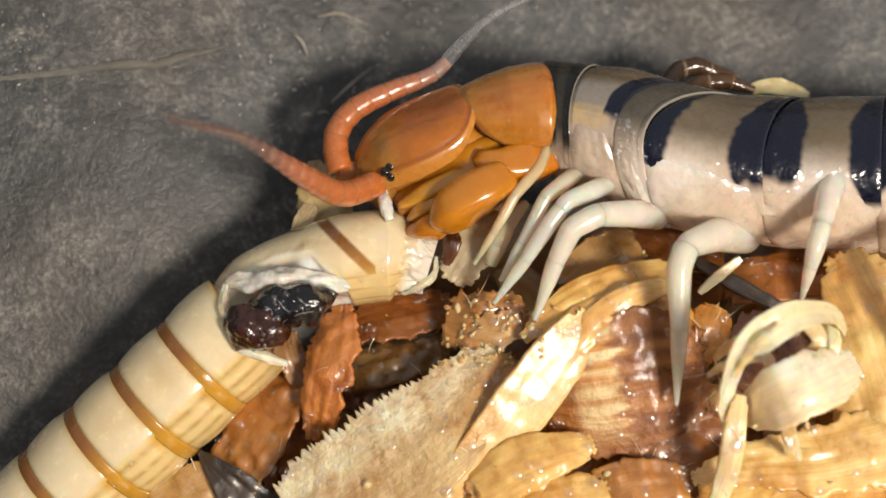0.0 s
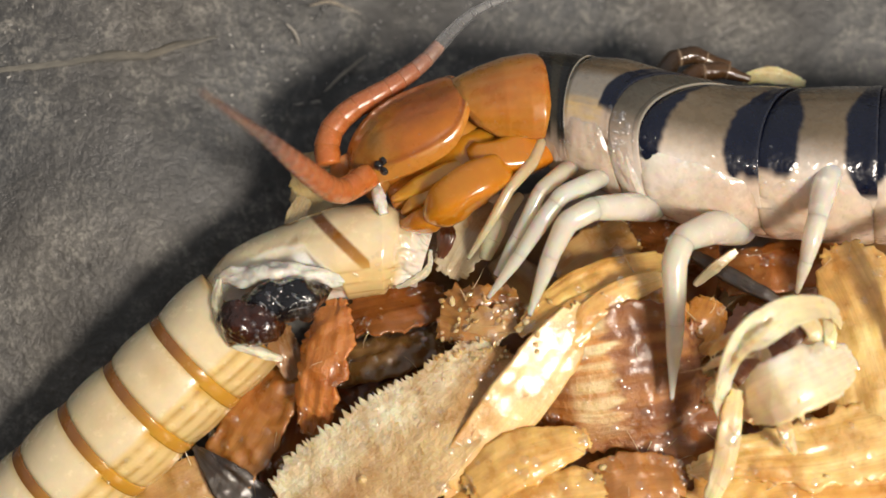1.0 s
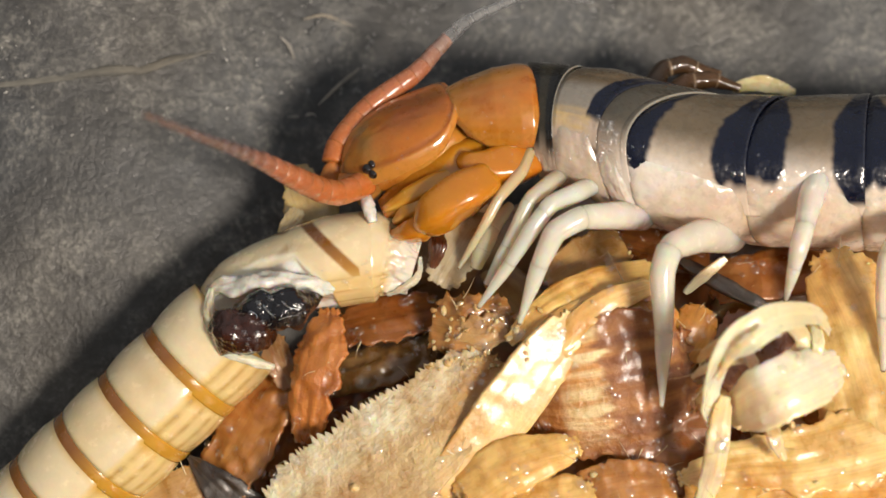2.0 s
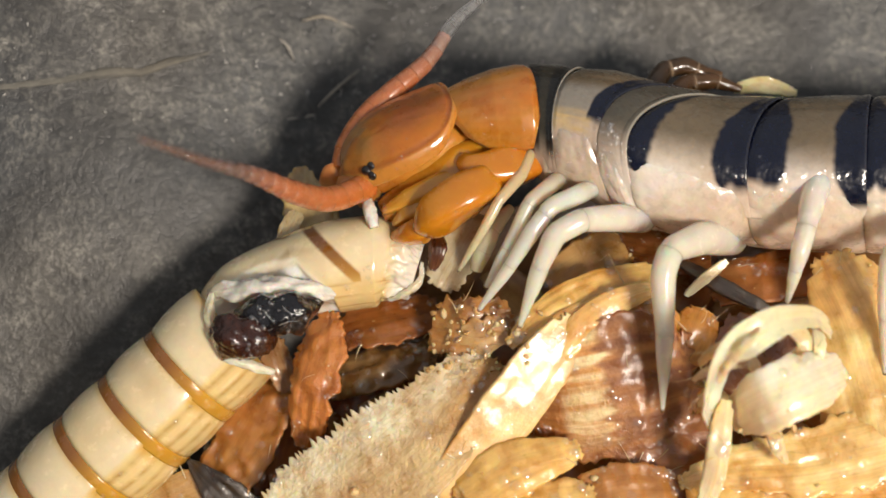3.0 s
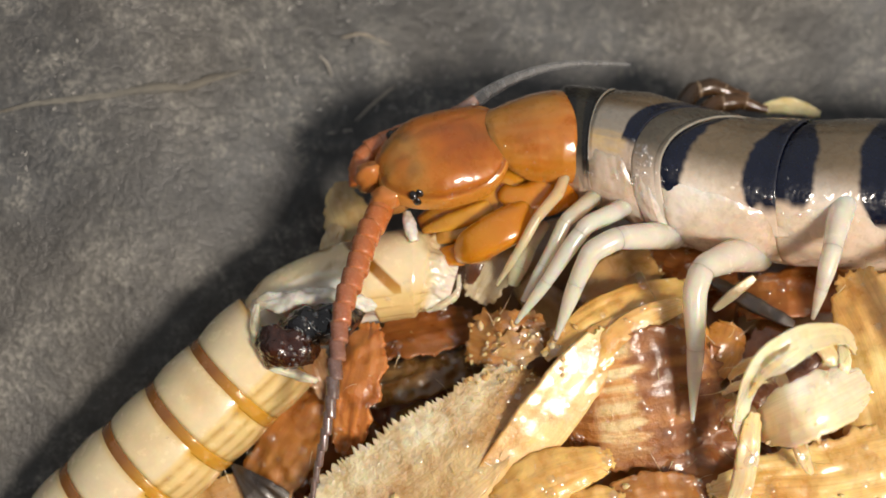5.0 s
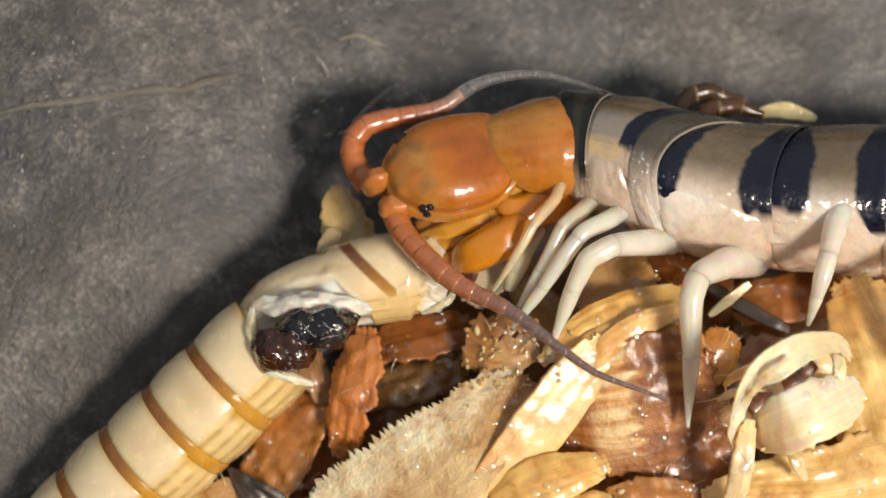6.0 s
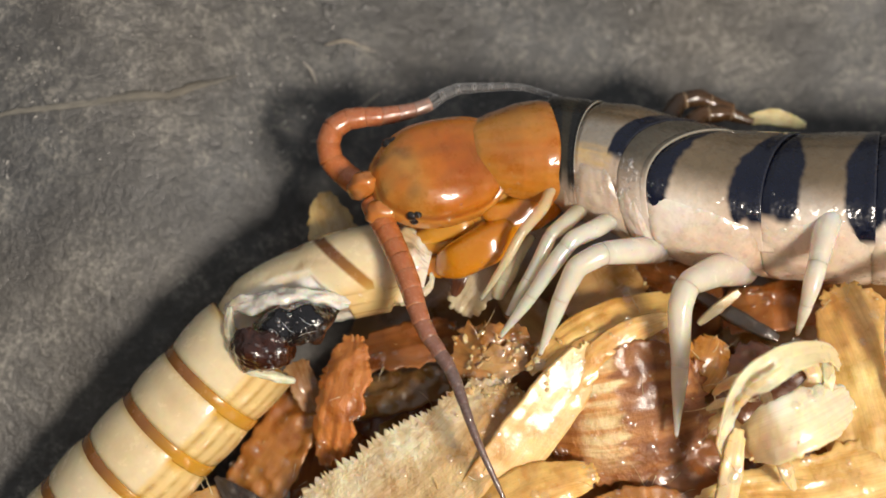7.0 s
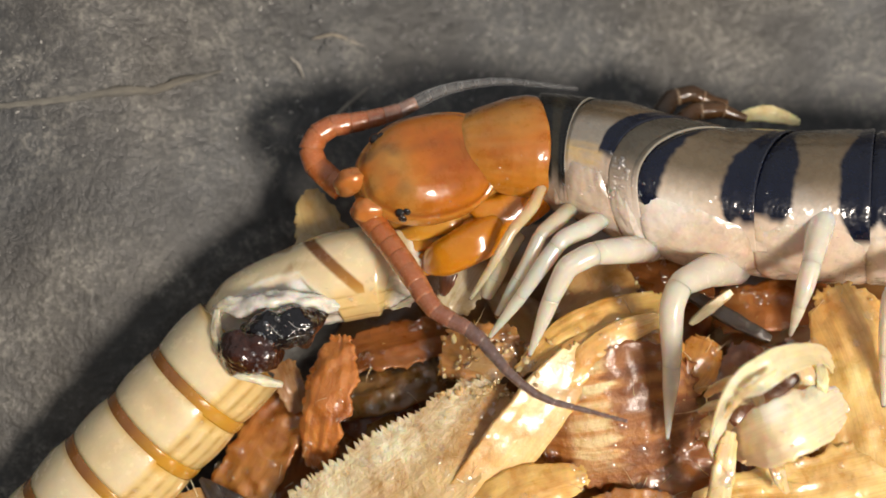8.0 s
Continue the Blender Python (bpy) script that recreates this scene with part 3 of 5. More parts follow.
def fixed(name, bm, material, parent, label="", kind=""):
    """A piece modelled in its parent's own space."""
    ob = new(name, mesh_of(name, bm, material, Vector((0, 0, 0))))
    ob.parent = parent
    ORIGIN[ob.name] = ORIGIN[parent.name]
    return tagged(ob, label, kind=kind)


def mm(*v):
    return Vector(v) * 0.001


def capsule_tint(s, a, p):
    return lerp3((0.50, 0.17, 0.015), (0.70, 0.32, 0.05), 0.5 + 0.9 * wobble(p * 500, 1.0))


capsule = tube([mm(-5.5, -0.6, 0), mm(-4.6, -0.62, 0), mm(-2.8, -0.55, 0), mm(-1.0, -0.45, 0), mm(0.4, -0.3, 0)],
               [0.0003, 0.0009, 0.00115, 0.0012, 0.0012, 0.0010, 0.0005], [0.0005, 0.0013, 0.00175, 0.0019, 0.0019, 0.0016, 0.0008],
               rings=36, sides=48, tint=capsule_tint, shape=lambda s, a: 1 + 0.03 * wobble((s * 6, math.cos(a) * 2, math.sin(a) * 2), 1.0))
head = local_part("head", capsule, M_SHELL, centipede, HEAD_AT, "orange head with amber underside")


def plate_outline(theta):
    """The head plate's edge seen from above: rounded behind, narrower in front (mm)."""
    c, s = math.cos(theta), math.sin(theta)
    n = 2 / (2.25 if c < 0 else 2.9)
    x = math.copysign(abs(c) ** n, c)
    z = math.copysign(abs(s) ** n, s)
    if x < 0:
        z *= 1 - 0.22 * x * x
        x *= 1 - 0.05 * math.exp(-(z / 0.2) ** 2)
    return -2.85 + (3.12 if x < 0 else 3.0) * x, 2.46 * z


def plate_tint(x, z, r):
    c = lerp3((0.46, 0.125, 0.005), (0.60, 0.205, 0.010), 0.5 + 1.0 * wobble((x * 0.5, z * 0.5, 2), 1.0))
    c = lerp3(c, (0.30, 0.060, 0.004), 0.6 * math.exp(-((x + 1.9) / 1.5) ** 4) * math.exp(-(z / 1.2) ** 4))
    c = lerp3(c, (0.20, 0.065, 0.010), min(max(1.5 * wobble((x * 0.45, z * 1.2, 12), 1.0) - 0.15, 0), 0.45))
    c = lerp3(c, (0.50, 0.24, 0.045), 0.95 * smooth((-3.3 - x) / 1.2) * (0.7 + 0.9 * wobble((x * 1.1, z * 1.1, 41), 1.0)))
    c = lerp3(c, (0.22, 0.10, 0.02), 0.8 * smooth((-3.5 - x) / 1.0) * min(max(2.2 * wobble((x * 1.3 + 7, z * 1.5, 21), 1.0), 0), 1))
    c = lerp3(c, (0.30, 0.07, 0.004), 0.6 * math.exp(-((r - 0.93) / 0.022) ** 2))
    return lerp3(c, (0.66, 0.29, 0.05), 0.75 * smooth((r - 0.955) / 0.02))


def head_plate():
    bm = bmesh.new()
    tint = bm.verts.layers.float_color.new("tint")
    around, levels = 112, 40
    loops = []
    profile = []
    for i in range(1, levels + 1):
        phi = math.pi / 2 * i / levels
        profile.append((math.sin(phi) ** 0.92, 0.02 + 1.66 * math.cos(phi) ** 0.9))
    profile += [(1.008, -0.03), (1.004, -0.10), (0.97, -0.14), (0.90, -0.13), (0.78, -0.10)]
    for r, y in profile:
        loop = []
        for j in range(around):
            ex, ez = plate_outline(2 * math.pi * j / around)
            x, z = -2.85 + (ex + 2.85) * r, ez * r
            lift = 0.0
            if y > 0.0:
                lift = 0.035 * wobble((x * 0.9, z * 0.9, 4), 1.0) + 0.012 * wobble((x * 2.6, z * 2.6, 9), 1.0)
                lift -= 0.015 * math.exp(-(z / 0.12) ** 2) * smooth((x + 3.2) / 1.5)
                lift -= 0.02 * math.exp(-((abs(z) - 0.9 - 0.12 * (x + 3)) / 0.16) ** 2) * smooth((-0.6 - x) / 1.0) * smooth((x + 4.6) / 1.0)
                lift -= 0.05 * math.exp(-((r - 0.93) / 0.022) ** 2)
                lift += 0.03 * smooth((r - 0.955) / 0.02)
            arch = 0.02 + 1.62 * max(1 - (abs(z) / 2.5) ** 2.2, 0.0) ** 0.5
            behind = 0.68 * smooth((x + 2.3) / 2.1)
            y_here = y + max(arch - max(y, 0.02), 0.0) * behind
            v = bm.verts.new(mm(x, y_here + lift - 0.16 * smooth((-3.6 - x) / 2.2), z))
            v[tint] = (*plate_tint(x, z, r), 1)
            loop.append(v)
        loops.append(loop)
    crest = bm.verts.new(mm(-2.85, 1.68, 0))
    crest[tint] = (*plate_tint(-2.85, 0, 0), 1)
    for j in range(around):
        bm.faces.new((crest, loops[0][(j + 1) % around], loops[0][j]))
    for a, b in zip(loops, loops[1:]):
        for j in range(around):
            n = (j + 1) % around
            bm.faces.new((a[j], a[n], b[n], b[j]))
    bm.faces.new(loops[-1])
    return fixed("head_plate", bm, M_SHELL, head, "glossy rust-orange domed plate with a raised rim")


head_plate()


def eye_cluster(side):
    bm = bmesh.new()
    colour = bm.verts.layers.float_color.new("tint")
    for dx, dy, r in ((-0.26, 0.08, 0.20), (0.12, 0.16, 0.22), (-0.1, -0.22, 0.19), (0.26, -0.14, 0.19)):
        ball = bmesh.ops.create_icosphere(bm, subdivisions=2, radius=r * 0.0012)
        for v in ball["verts"]:
            v.co += mm(-4.42 + 0.85 * dx, 0.50 + 0.85 * dy, side * (1.78 - 0.5 * dy))
    for v in bm.verts:
        v[colour] = (0.012, 0.008, 0.006, 1)
    return fixed("eye", bm, M_GUT, head, "cluster of small glossy black eyes")


eye_cluster(1)
eye_cluster(-1)


def head_lump(name, centre, sizes, tint, label):
    """A small rounded piece fixed to the head."""
    bm = blob(mm(*centre), [v * 0.001 for v in sizes], tint=tint, rough=0.18, seed=sum(centre))
    return fixed(name, bm, M_SHELL, head, label)


head_lump("snout", (-5.1, -0.8, 0.1), (0.9, 0.85, 1.4), (0.42, 0.19, 0.04), "brownish orange snout below the head plate")
head_lump("antenna_socket", (-5.62, -0.15, 1.0), (0.80, 0.62, 0.60), (0.56, 0.20, 0.04), "orange antenna socket")
head_lump("antenna_socket", (-5.92, -0.35, -0.42), (0.86, 0.95, 0.60), (0.56, 0.20, 0.04), "orange antenna socket")


# the broad plate behind the head, with the poison claws below it
COLLAR_X = ((-4.2, -3.0, -2.0, -0.9, 0.1, 0.9), (1.05, 1.36, 1.76, 2.08, 2.20, 2.14))
COLLAR_FRONT = ((-80, -30, 0, 40, 70, 96, 122, 138), (-3.3, -3.6, -3.4, -3.1, -3.0, -2.8, -2.2, -1.3))
COLLAR_REAR = ((-80, 0, 60, 110, 138), (0.6, 0.72, 0.88, 0.92, 0.7))


def collar_tint(x, deg):
    c = lerp3((0.50, 0.150, 0.006), (0.62, 0.245, 0.016), 0.5 + 1.1 * wobble((x * 0.5, deg * 0.022, 7), 1.0))
    streak = 0.5 + wobble((x * 0.7, deg * 0.12, 17), 1.0)
    c = lerp3(c, (0.64, 0.32, 0.10), 0.4 * min(max(streak, 0), 1))
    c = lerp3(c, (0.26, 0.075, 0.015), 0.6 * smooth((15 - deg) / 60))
    return c


def collar_parts():
    under = tube([mm(-2.6, -0.3, 0), mm(-1.4, -0.2, 0), mm(0.0, -0.1, 0), mm(0.95, -0.05, 0)], [0.0009, 0.0013, 0.0016, 0.0017], [0.0011, 0.0015, 0.0018, 0.0019],
                 rings=24, sides=56, tint=lambda s, a, p: lerp3((0.58, 0.22, 0.02), (0.70, 0.34, 0.10), 0.5 + 0.9 * wobble(p * 450, 1.0)))
    ob = local_part("collar", under, M_SHELL, centipede, COLLAR_AT, "orange ring behind the head")
    bm = bmesh.new()
    tint = bm.verts.layers.float_color.new("tint")
    rows, cols = 44, 84
    outer, inner = [], []
    for i in range(rows):
        s = i / (rows - 1)
        a_row, b_row = [], []
        for j in range(cols):
            deg = -80 + 218 * j / (cols - 1)
            x0, x1 = float(np.interp(deg, *COLLAR_FRONT)), float(np.interp(deg, *COLLAR_REAR))
            x = x0 + (x1 - x0) * s
            r = float(np.interp(x, *COLLAR_X))
            r += 0.02 * wobble((x * 0.9, deg * 0.03, 6), 1.0)
            rim = min(s * (x1 - x0), (1 - s) * (x1 - x0) * 1.4, (138 - deg) * 0.045)
            r -= 0.12 * (1 - smooth(rim / 0.35))
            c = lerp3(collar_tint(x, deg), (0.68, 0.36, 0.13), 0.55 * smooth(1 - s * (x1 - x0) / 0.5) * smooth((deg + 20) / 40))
            c = lerp3(c, (0.34, 0.10, 0.01), 0.4 * (1 - smooth(rim / 0.06)))
            r *= 1 + 0.10 * smooth((deg - 85) / 50)
            a = math.radians(deg)
            for row, q in ((a_row, r), (b_row, r - 0.16)):
                v = bm.verts.new(mm(x, q * math.cos(a), q * 1.20 * math.sin(a)))
                v[tint] = (*c, 1)
                row.append(v)
        outer.append(a_row)
        inner.append(b_row)
    shell(bm, outer, inner)
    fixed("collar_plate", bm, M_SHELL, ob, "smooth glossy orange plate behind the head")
    return ob


collar = collar_parts()


def claw_piece(name, path, radii, colour, label="", deep=1.15, power=3.4):
    inv = COLLAR_AT

    def tint(s, a, p):
        c = lerp3(colour, (0.66, 0.28, 0.012), 0.35 + 0.6 * wobble(p * 420, 1.0))
        return lerp3(c, (0.34, 0.08, 0.004), 0.75 * max(1 - s / 0.07, 0) + 0.75 * max((s - 0.91) / 0.09, 0))

    def facets(s, a):
        b = a + 0.35
        return 1.0 / (abs(math.cos(b)) ** power + abs(math.sin(b)) ** power) ** (1 / power) * (1 + 0.02 * wobble((s * 5, math.cos(a), math.sin(a)), 1.0))
    bm = tube([at(*q) - inv for q in path], [r * U for r in radii], [r * U * deep for r in radii], rings=40, sides=44, tint=tint, shape=facets)
    return fixed(name, bm, M_AMBER, collar, label)


claw_piece("claw_base", [(968, 274, 0.5), (930, 284, 1.5), (890, 292, 2.1), (858, 282, 2.3), (840, 268, 2.1)], [26, 40, 40, 30, 12], (0.56, 0.18, 0.008), "orange claw base")
claw_piece("poison_claw", [(892, 306, 2.0), (878, 312, 2.5), (848, 326, 3.0), (812, 346, 3.1), (784, 368, 2.9), (770, 380, 2.5)], [16, 31, 35, 35, 34, 24], AMBER, "long amber poison claw")
claw_piece("claw_tip", [(784, 380, 2.3), (764, 386, 2.4), (736, 393, 2.1), (714, 394, 1.6), (700, 388, 1.2)], [14, 22, 18, 11, 3], (0.56, 0.18, 0.006), "dark-tipped amber claw tip")
claw_piece("poison_claw", [(880, 330, -0.6), (830, 350, 0.0), (790, 376, 0.2), (760, 396, 0.2)], [20, 32, 27, 6], (0.50, 0.17, 0.02))
claw_piece("mouthpart", [(842, 288, 1.6), (800, 308, 2.1), (750, 328, 2.0), (694, 350, 1.5)], [10, 18, 17, 6], (0.74, 0.38, 0.05), "amber mouthpart")
claw_piece("mouthpart", [(806, 326, 1.7), (772, 340, 2.0), (740, 356, 1.9), (712, 374, 1.5)], [11, 17, 16, 6], (0.72, 0.36, 0.06), "amber mouthpart")
claw_piece("jaw", [(905, 270, 0.5), (845, 288, 1.0), (775, 318, 1.0), (695, 352, 0.7)], [40, 46, 40, 20], (0.60, 0.26, 0.03), "orange underside of the head")

# ---- antennae ----
ANTENNA_LENGTH, JOINTS = 0.0155, 20


def antenna_segment(k, near):
    f = k / (JOINTS - 1)
    r = float(np.interp(f, (0, 0.25, 0.45, 0.7, 1), (0.58, 0.51, 0.36, 0.20, 0.08))) * 0.001
    colour = lerp3((0.56, 0.165, 0.035), (0.46, 0.17, 0.085), f / 0.4)
    if f > 0.35:
        colour = lerp3(colour, (0.17, 0.115, 0.105) if near else (0.30, 0.27, 0.25), (f - 0.35) / 0.2)
    length = ANTENNA_LENGTH / JOINTS

    def tint(s, a, p):
        return lerp3(colour, tuple(min(1.5 * c, 1) for c in colour), ((0.15 if near else 0.5) if f > 0.45 else 0.03) if s > 0.85 or s < 0.1 else 0.0)
    bm = tube([Vector((-length * 0.12, 0, 0)), Vector((length * 0.5, 0, 0)), Vector((length * 1.10, 0, 0))], [r * 0.98, r * 1.0, r * 1.0, r * 0.98, r * 0.92], [r * 0.98, r * 1.0, r * 1.0, r * 0.98, r * 0.92], rings=11, sides=18, tint=tint)
    ob = new("antenna_segment", mesh_of("antenna_segment", bm, M_CLEAR if f > 0.48 and not near else M_ANTENNA, Vector((0, 0, 0))))
    ob.parent = head
    return tagged(ob, "rust-orange antenna segment" if f < 0.4 else "greyish translucent antenna segment")


FAR_ANTENNA = [antenna_segment(k, False) for k in range(JOINTS)]
NEAR_ANTENNA = [antenna_segment(k, True) for k in range(JOINTS)]

# ---- the larva ----
larva = thing("beetle_larva", at(255, 860, -1), "half-eaten cream larva with brown bands, torn open", "larva")
LARVA_AT = ORIGIN[larva.name]
L_AXIS = [at(-60, 1080, 0.2), at(20, 975, 0.4), at(140, 850, 0.6), at(255, 745, 0.6), at(340, 665, 0.5), at(430, 580, 0.3), at(480, 545, 0.2)]
L_FINE = spline(L_AXIS, 200)
CREAM, BUTTER, BAND = (0.85, 0.73, 0.49), (0.80, 0.61, 0.32), (0.26, 0.095, 0.010)


def larva_ring(i0, i1, scale=1.0, band=True):
    path = [L_FINE[i0 + (i1 - i0) * k // 4] for k in range(5)]
    r = 108 * U * scale

    def tint(s, a, p):
        deg = math.degrees(a)
        c = lerp3(CREAM, BUTTER, 0.3 + 0.5 * wobble(p * 350, 1.0))
        if 108 < deg < 215:
            c = lerp3(c, (0.80, 0.58, 0.22), 0.7)
            f = abs((deg - 108 + 2 * wobble((s * 5, deg * 0.02, i0), 1.0)) % 15 - 7.5)
            c = lerp3(c, (0.46, 0.26, 0.05), 0.7 * max(1 - f / 1.8, 0))
            c = lerp3(c, (0.70, 0.36, 0.02), 0.8 * smooth((s - 0.70) / 0.25) * smooth((140 - deg) / 25))
        c = lerp3(c, (0.66, 0.37, 0.07), 0.75 * max((s - 0.80) / 0.2, 0) ** 1.5 + 0.35 * max(1 - s / 0.12, 0))
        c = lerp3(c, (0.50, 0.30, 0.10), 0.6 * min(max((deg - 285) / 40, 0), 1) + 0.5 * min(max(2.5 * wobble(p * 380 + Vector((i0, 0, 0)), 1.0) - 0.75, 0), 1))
        return c

    def shape(s, a):
        deg = math.degrees(a)
        k = 0.962 + 0.048 * math.sin(math.pi * s) ** 0.75
        if 112 < deg < 215:
            k *= 0.985 - 0.02 * (1 if abs((deg - 112) % 22) < 4 else 0)
        return k
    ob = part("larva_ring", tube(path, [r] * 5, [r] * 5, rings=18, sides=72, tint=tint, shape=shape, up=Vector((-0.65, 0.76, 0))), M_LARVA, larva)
    if band:
        path = [L_FINE[min(i1 - 2 + k, 199)] for k in range(0, 7, 2)]

        def brown(s, a, p):
            deg = math.degrees(a)
            return lerp3(BAND, (0.60, 0.31, 0.035), min(max((deg - 70) / 45, 0), 1) if deg < 200 else 0)
        b = part("band", tube(path, [r * 0.965, r * 0.978, r * 0.965], [r * 0.965, r * 0.978, r * 0.965], rings=8, sides=72, tint=brown, up=Vector((-0.65, 0.76, 0))), M_LARVA, ob, "glossy brown band between the rings")
    return ob


for i0, i1 in ((0, 20), (24, 46), (50, 72), (76, 99), (103, 127), (131, 156)):
    larva_ring(i0, i1)
larva_ring(160, 186, 0.99, band=False)

# the torn front piece, bent over towards the head
F_AXIS = [at(425, 548, -0.5), at(462, 508, -0.1), at(540, 478, 0.2), at(620, 460, 0.4), at(700, 452, 0.4), at(762, 470, 0.4)]


def wound_edge(s):
    """Where the skin is torn open (degrees round the piece)."""
    return 68 + 14 * wobble((s * 5, 3, 1), 1.0) + 4 * wobble((s * 17, 5, 2), 1.0) + 60 * max((s - 0.48) / 0.12, 0)


def wound(s, deg):
    return smooth((deg - wound_edge(s)) / 12) if deg < 230 else 0.0


def front_tint(s, a, p):
    deg = math.degrees(a)
    c = lerp3(CREAM, BUTTER, 0.3 + 0.5 * wobble(p * 350, 1.0))
    mark = at(606, 428, 2)
    off = abs((p.x - mark.x) + 1.04 * (p.y - mark.y)) / U
    if off < 17 and (deg < 112 or deg > 300) and abs(p.x - mark.x) < 58 * U:
        c = lerp3(c, lerp3((0.20, 0.07, 0.008), (0.50, 0.24, 0.03), (deg - 60) / 50 if deg < 120 else 0), (17 - off) / 6)
    if 95 < deg < 205:
        c = lerp3(c, (0.78, 0.56, 0.22), 0.7 * smooth((deg - 95) / 25))
        f = abs((deg - 104 + 6 * wobble((s * 4, 1, 3), 1.0)) % 18 - 9)
        c = lerp3(c, (0.42, 0.22, 0.04), 0.7 * max(1 - f / 2.2, 0) * smooth((deg - 100) / 10) * smooth(0.7 + wobble((s * 6, deg * 0.05, 7), 1.0)))
    if s < 0.6:
        wet = lerp3((0.82, 0.81, 0.76), (0.60, 0.48, 0.33), 0.25 + 1.3 * wobble(p * 600, 1.0))
        wet = lerp3(wet, (0.36, 0.30, 0.24), min(max(2.4 * wobble(p * 900 + Vector((5, 0, 2)), 1.0) - 0.5, 0), 0.6))
        c = lerp3(c, wet, wound(s, deg))
        c = lerp3(c, (0.9, 0.85, 0.72), 0.7 * math.exp(-((deg - wound_edge(s)) / 4) ** 2))
    if s > 0.88:
        c = lerp3(c, (0.84, 0.78, 0.66), (s - 0.88) / 0.05)
    if deg < 75 or deg > 285:
        c = lerp3(c, (0.34, 0.18, 0.05), 0.85 * min(max(5 * wobble(p * 620 + Vector((2, 0, 1)), 1.0) - 1.0, 0), 1) * (1.0 if s < 0.45 else 0.5) * (smooth((75 - deg) / 25) if deg < 180 else 1.0) + (0.3 * min((deg - 285) / 40, 1) if deg > 285 else 0))
    return c


def front_shape(s, a):
    deg = math.degrees(a)
    k = 1.0
    if s > 0.86:
        k *= 0.97 + 0.22 * wobble((math.cos(a) * 2.5, math.sin(a) * 2.5, s * 12), 1.0) + 0.08 * wobble((math.cos(a) * 9, math.sin(a) * 9, s * 30), 1.0)
    if s < 0.6:
        inside = wound(s, deg)
        k *= 1 - 0.04 * inside + inside * (0.09 * wobble((s * 9, math.cos(a) * 3, math.sin(a) * 3), 1.0) + 0.02 * wobble((s * 30, math.cos(a) * 8, math.sin(a) * 8), 1.0))
        k *= 1 + 0.02 * math.exp(-((deg - wound_edge(s) + 3) / 5) ** 2)
    return k


front = part("front_piece", tube(F_AXIS, [66 * U, 68 * U, 74 * U, 82 * U, 82 * U, 52 * U], [58 * U, 66 * U, 78 * U, 86 * U, 80 * U, 46 * U], rings=130, sides=150, tint=front_tint, shape=front_shape), M_LARVA, larva,
             "torn cream front rings with a brown band")


def rags(name, path, radii, colour, rough, label, material, parent=larva, seed=1.0):
    def tint(s, a, p):
        c = lerp3(colour, tuple(min(1.25 * c, 0.95) for c in colour), 0.5 + wobble(p * 1200, 1.0))
        return lerp3(c, tuple(x * y for x, y in zip(c, (0.80, 0.66, 0.46))), min(max(1.4 * wobble(p * 520 + Vector((seed, 0, 0)), 1.0), 0), 0.7))

    def shape(s, a):
        return 1 + rough * wobble((s * 6 + seed, math.cos(a) * 1.5, math.sin(a) * 1.5), 1.0) + rough * 0.3 * wobble((s * 16 + seed, math.cos(a) * 3, math.sin(a) * 3), 1.0)
    r = [x * U for x in radii]
    return part(name, tube([at(*p) for p in path], r, r, rings=60, sides=28, tint=tint, shape=shape), material, parent, label)


rags("torn_flesh", [(396, 505, 1.3), (436, 500, 2.0), (505, 500, 2.3), (565, 496, 2.5), (616, 508, 2.0)], [8, 19, 24, 20, 9], (0.74, 0.70, 0.62), 0.75, "wet whitish torn flesh", M_TORN)
rags("torn_flesh", [(400, 505, 2.0), (396, 556, 2.9), (424, 612, 3.1), (470, 632, 2.9), (508, 645, 2.3)], [6, 9, 8, 9, 5], (0.80, 0.71, 0.54), 0.5, "wet whitish torn flesh", M_TORN, seed=3.0)
rags("torn_flesh", [(712, 520, 0.9), (742, 508, 1.3), (768, 486, 1.2), (772, 455, 0.8)], [3, 6, 6, 3], (0.82, 0.74, 0.58), 0.6, "ragged whitish torn end", M_TORN, seed=5.0)
rags("gut", [(450, 546, 2.4), (490, 546, 3.0), (540, 536, 3.0), (596, 519, 2.3)], [20, 38, 37, 6], (0.006, 0.005, 0.007), 0.3, "wet black gut bulging from the wound", M_GUT, seed=7.0)
rags("gut", [(405, 562, 2.4), (432, 574, 3.1), (468, 582, 3.1), (506, 590, 2.3)], [16, 39, 42, 14], (0.040, 0.011, 0.005), 0.3, "wet dark reddish gut bulging from the wound", M_GUT, seed=9.0)
rags("mouth_scrap", [(677, 340, 1.3), (682, 362, 1.7), (690, 390, 1.9)], [8, 13, 8], (0.78, 0.75, 0.70), 0.2, "whitish wet scrap in the jaws", M_TORN, seed=2.0)
for x0, y0, x1, y1, x2, y2 in ((465, 540, 482, 552, 474, 572), (490, 528, 505, 548, 520, 552), (520, 520, 540, 538, 562, 540), (430, 565, 462, 560, 500, 566), (500, 570, 530, 556, 556, 552)):
    rags("fibre", [(x0, y0, 3.75), (x1, y1, 4.0), (x2, y2, 3.8)], [0.35, 0.5, 0.35], (0.5, 0.48, 0.45), 0.2, "fine whitish thread", M_TORN, seed=x0)


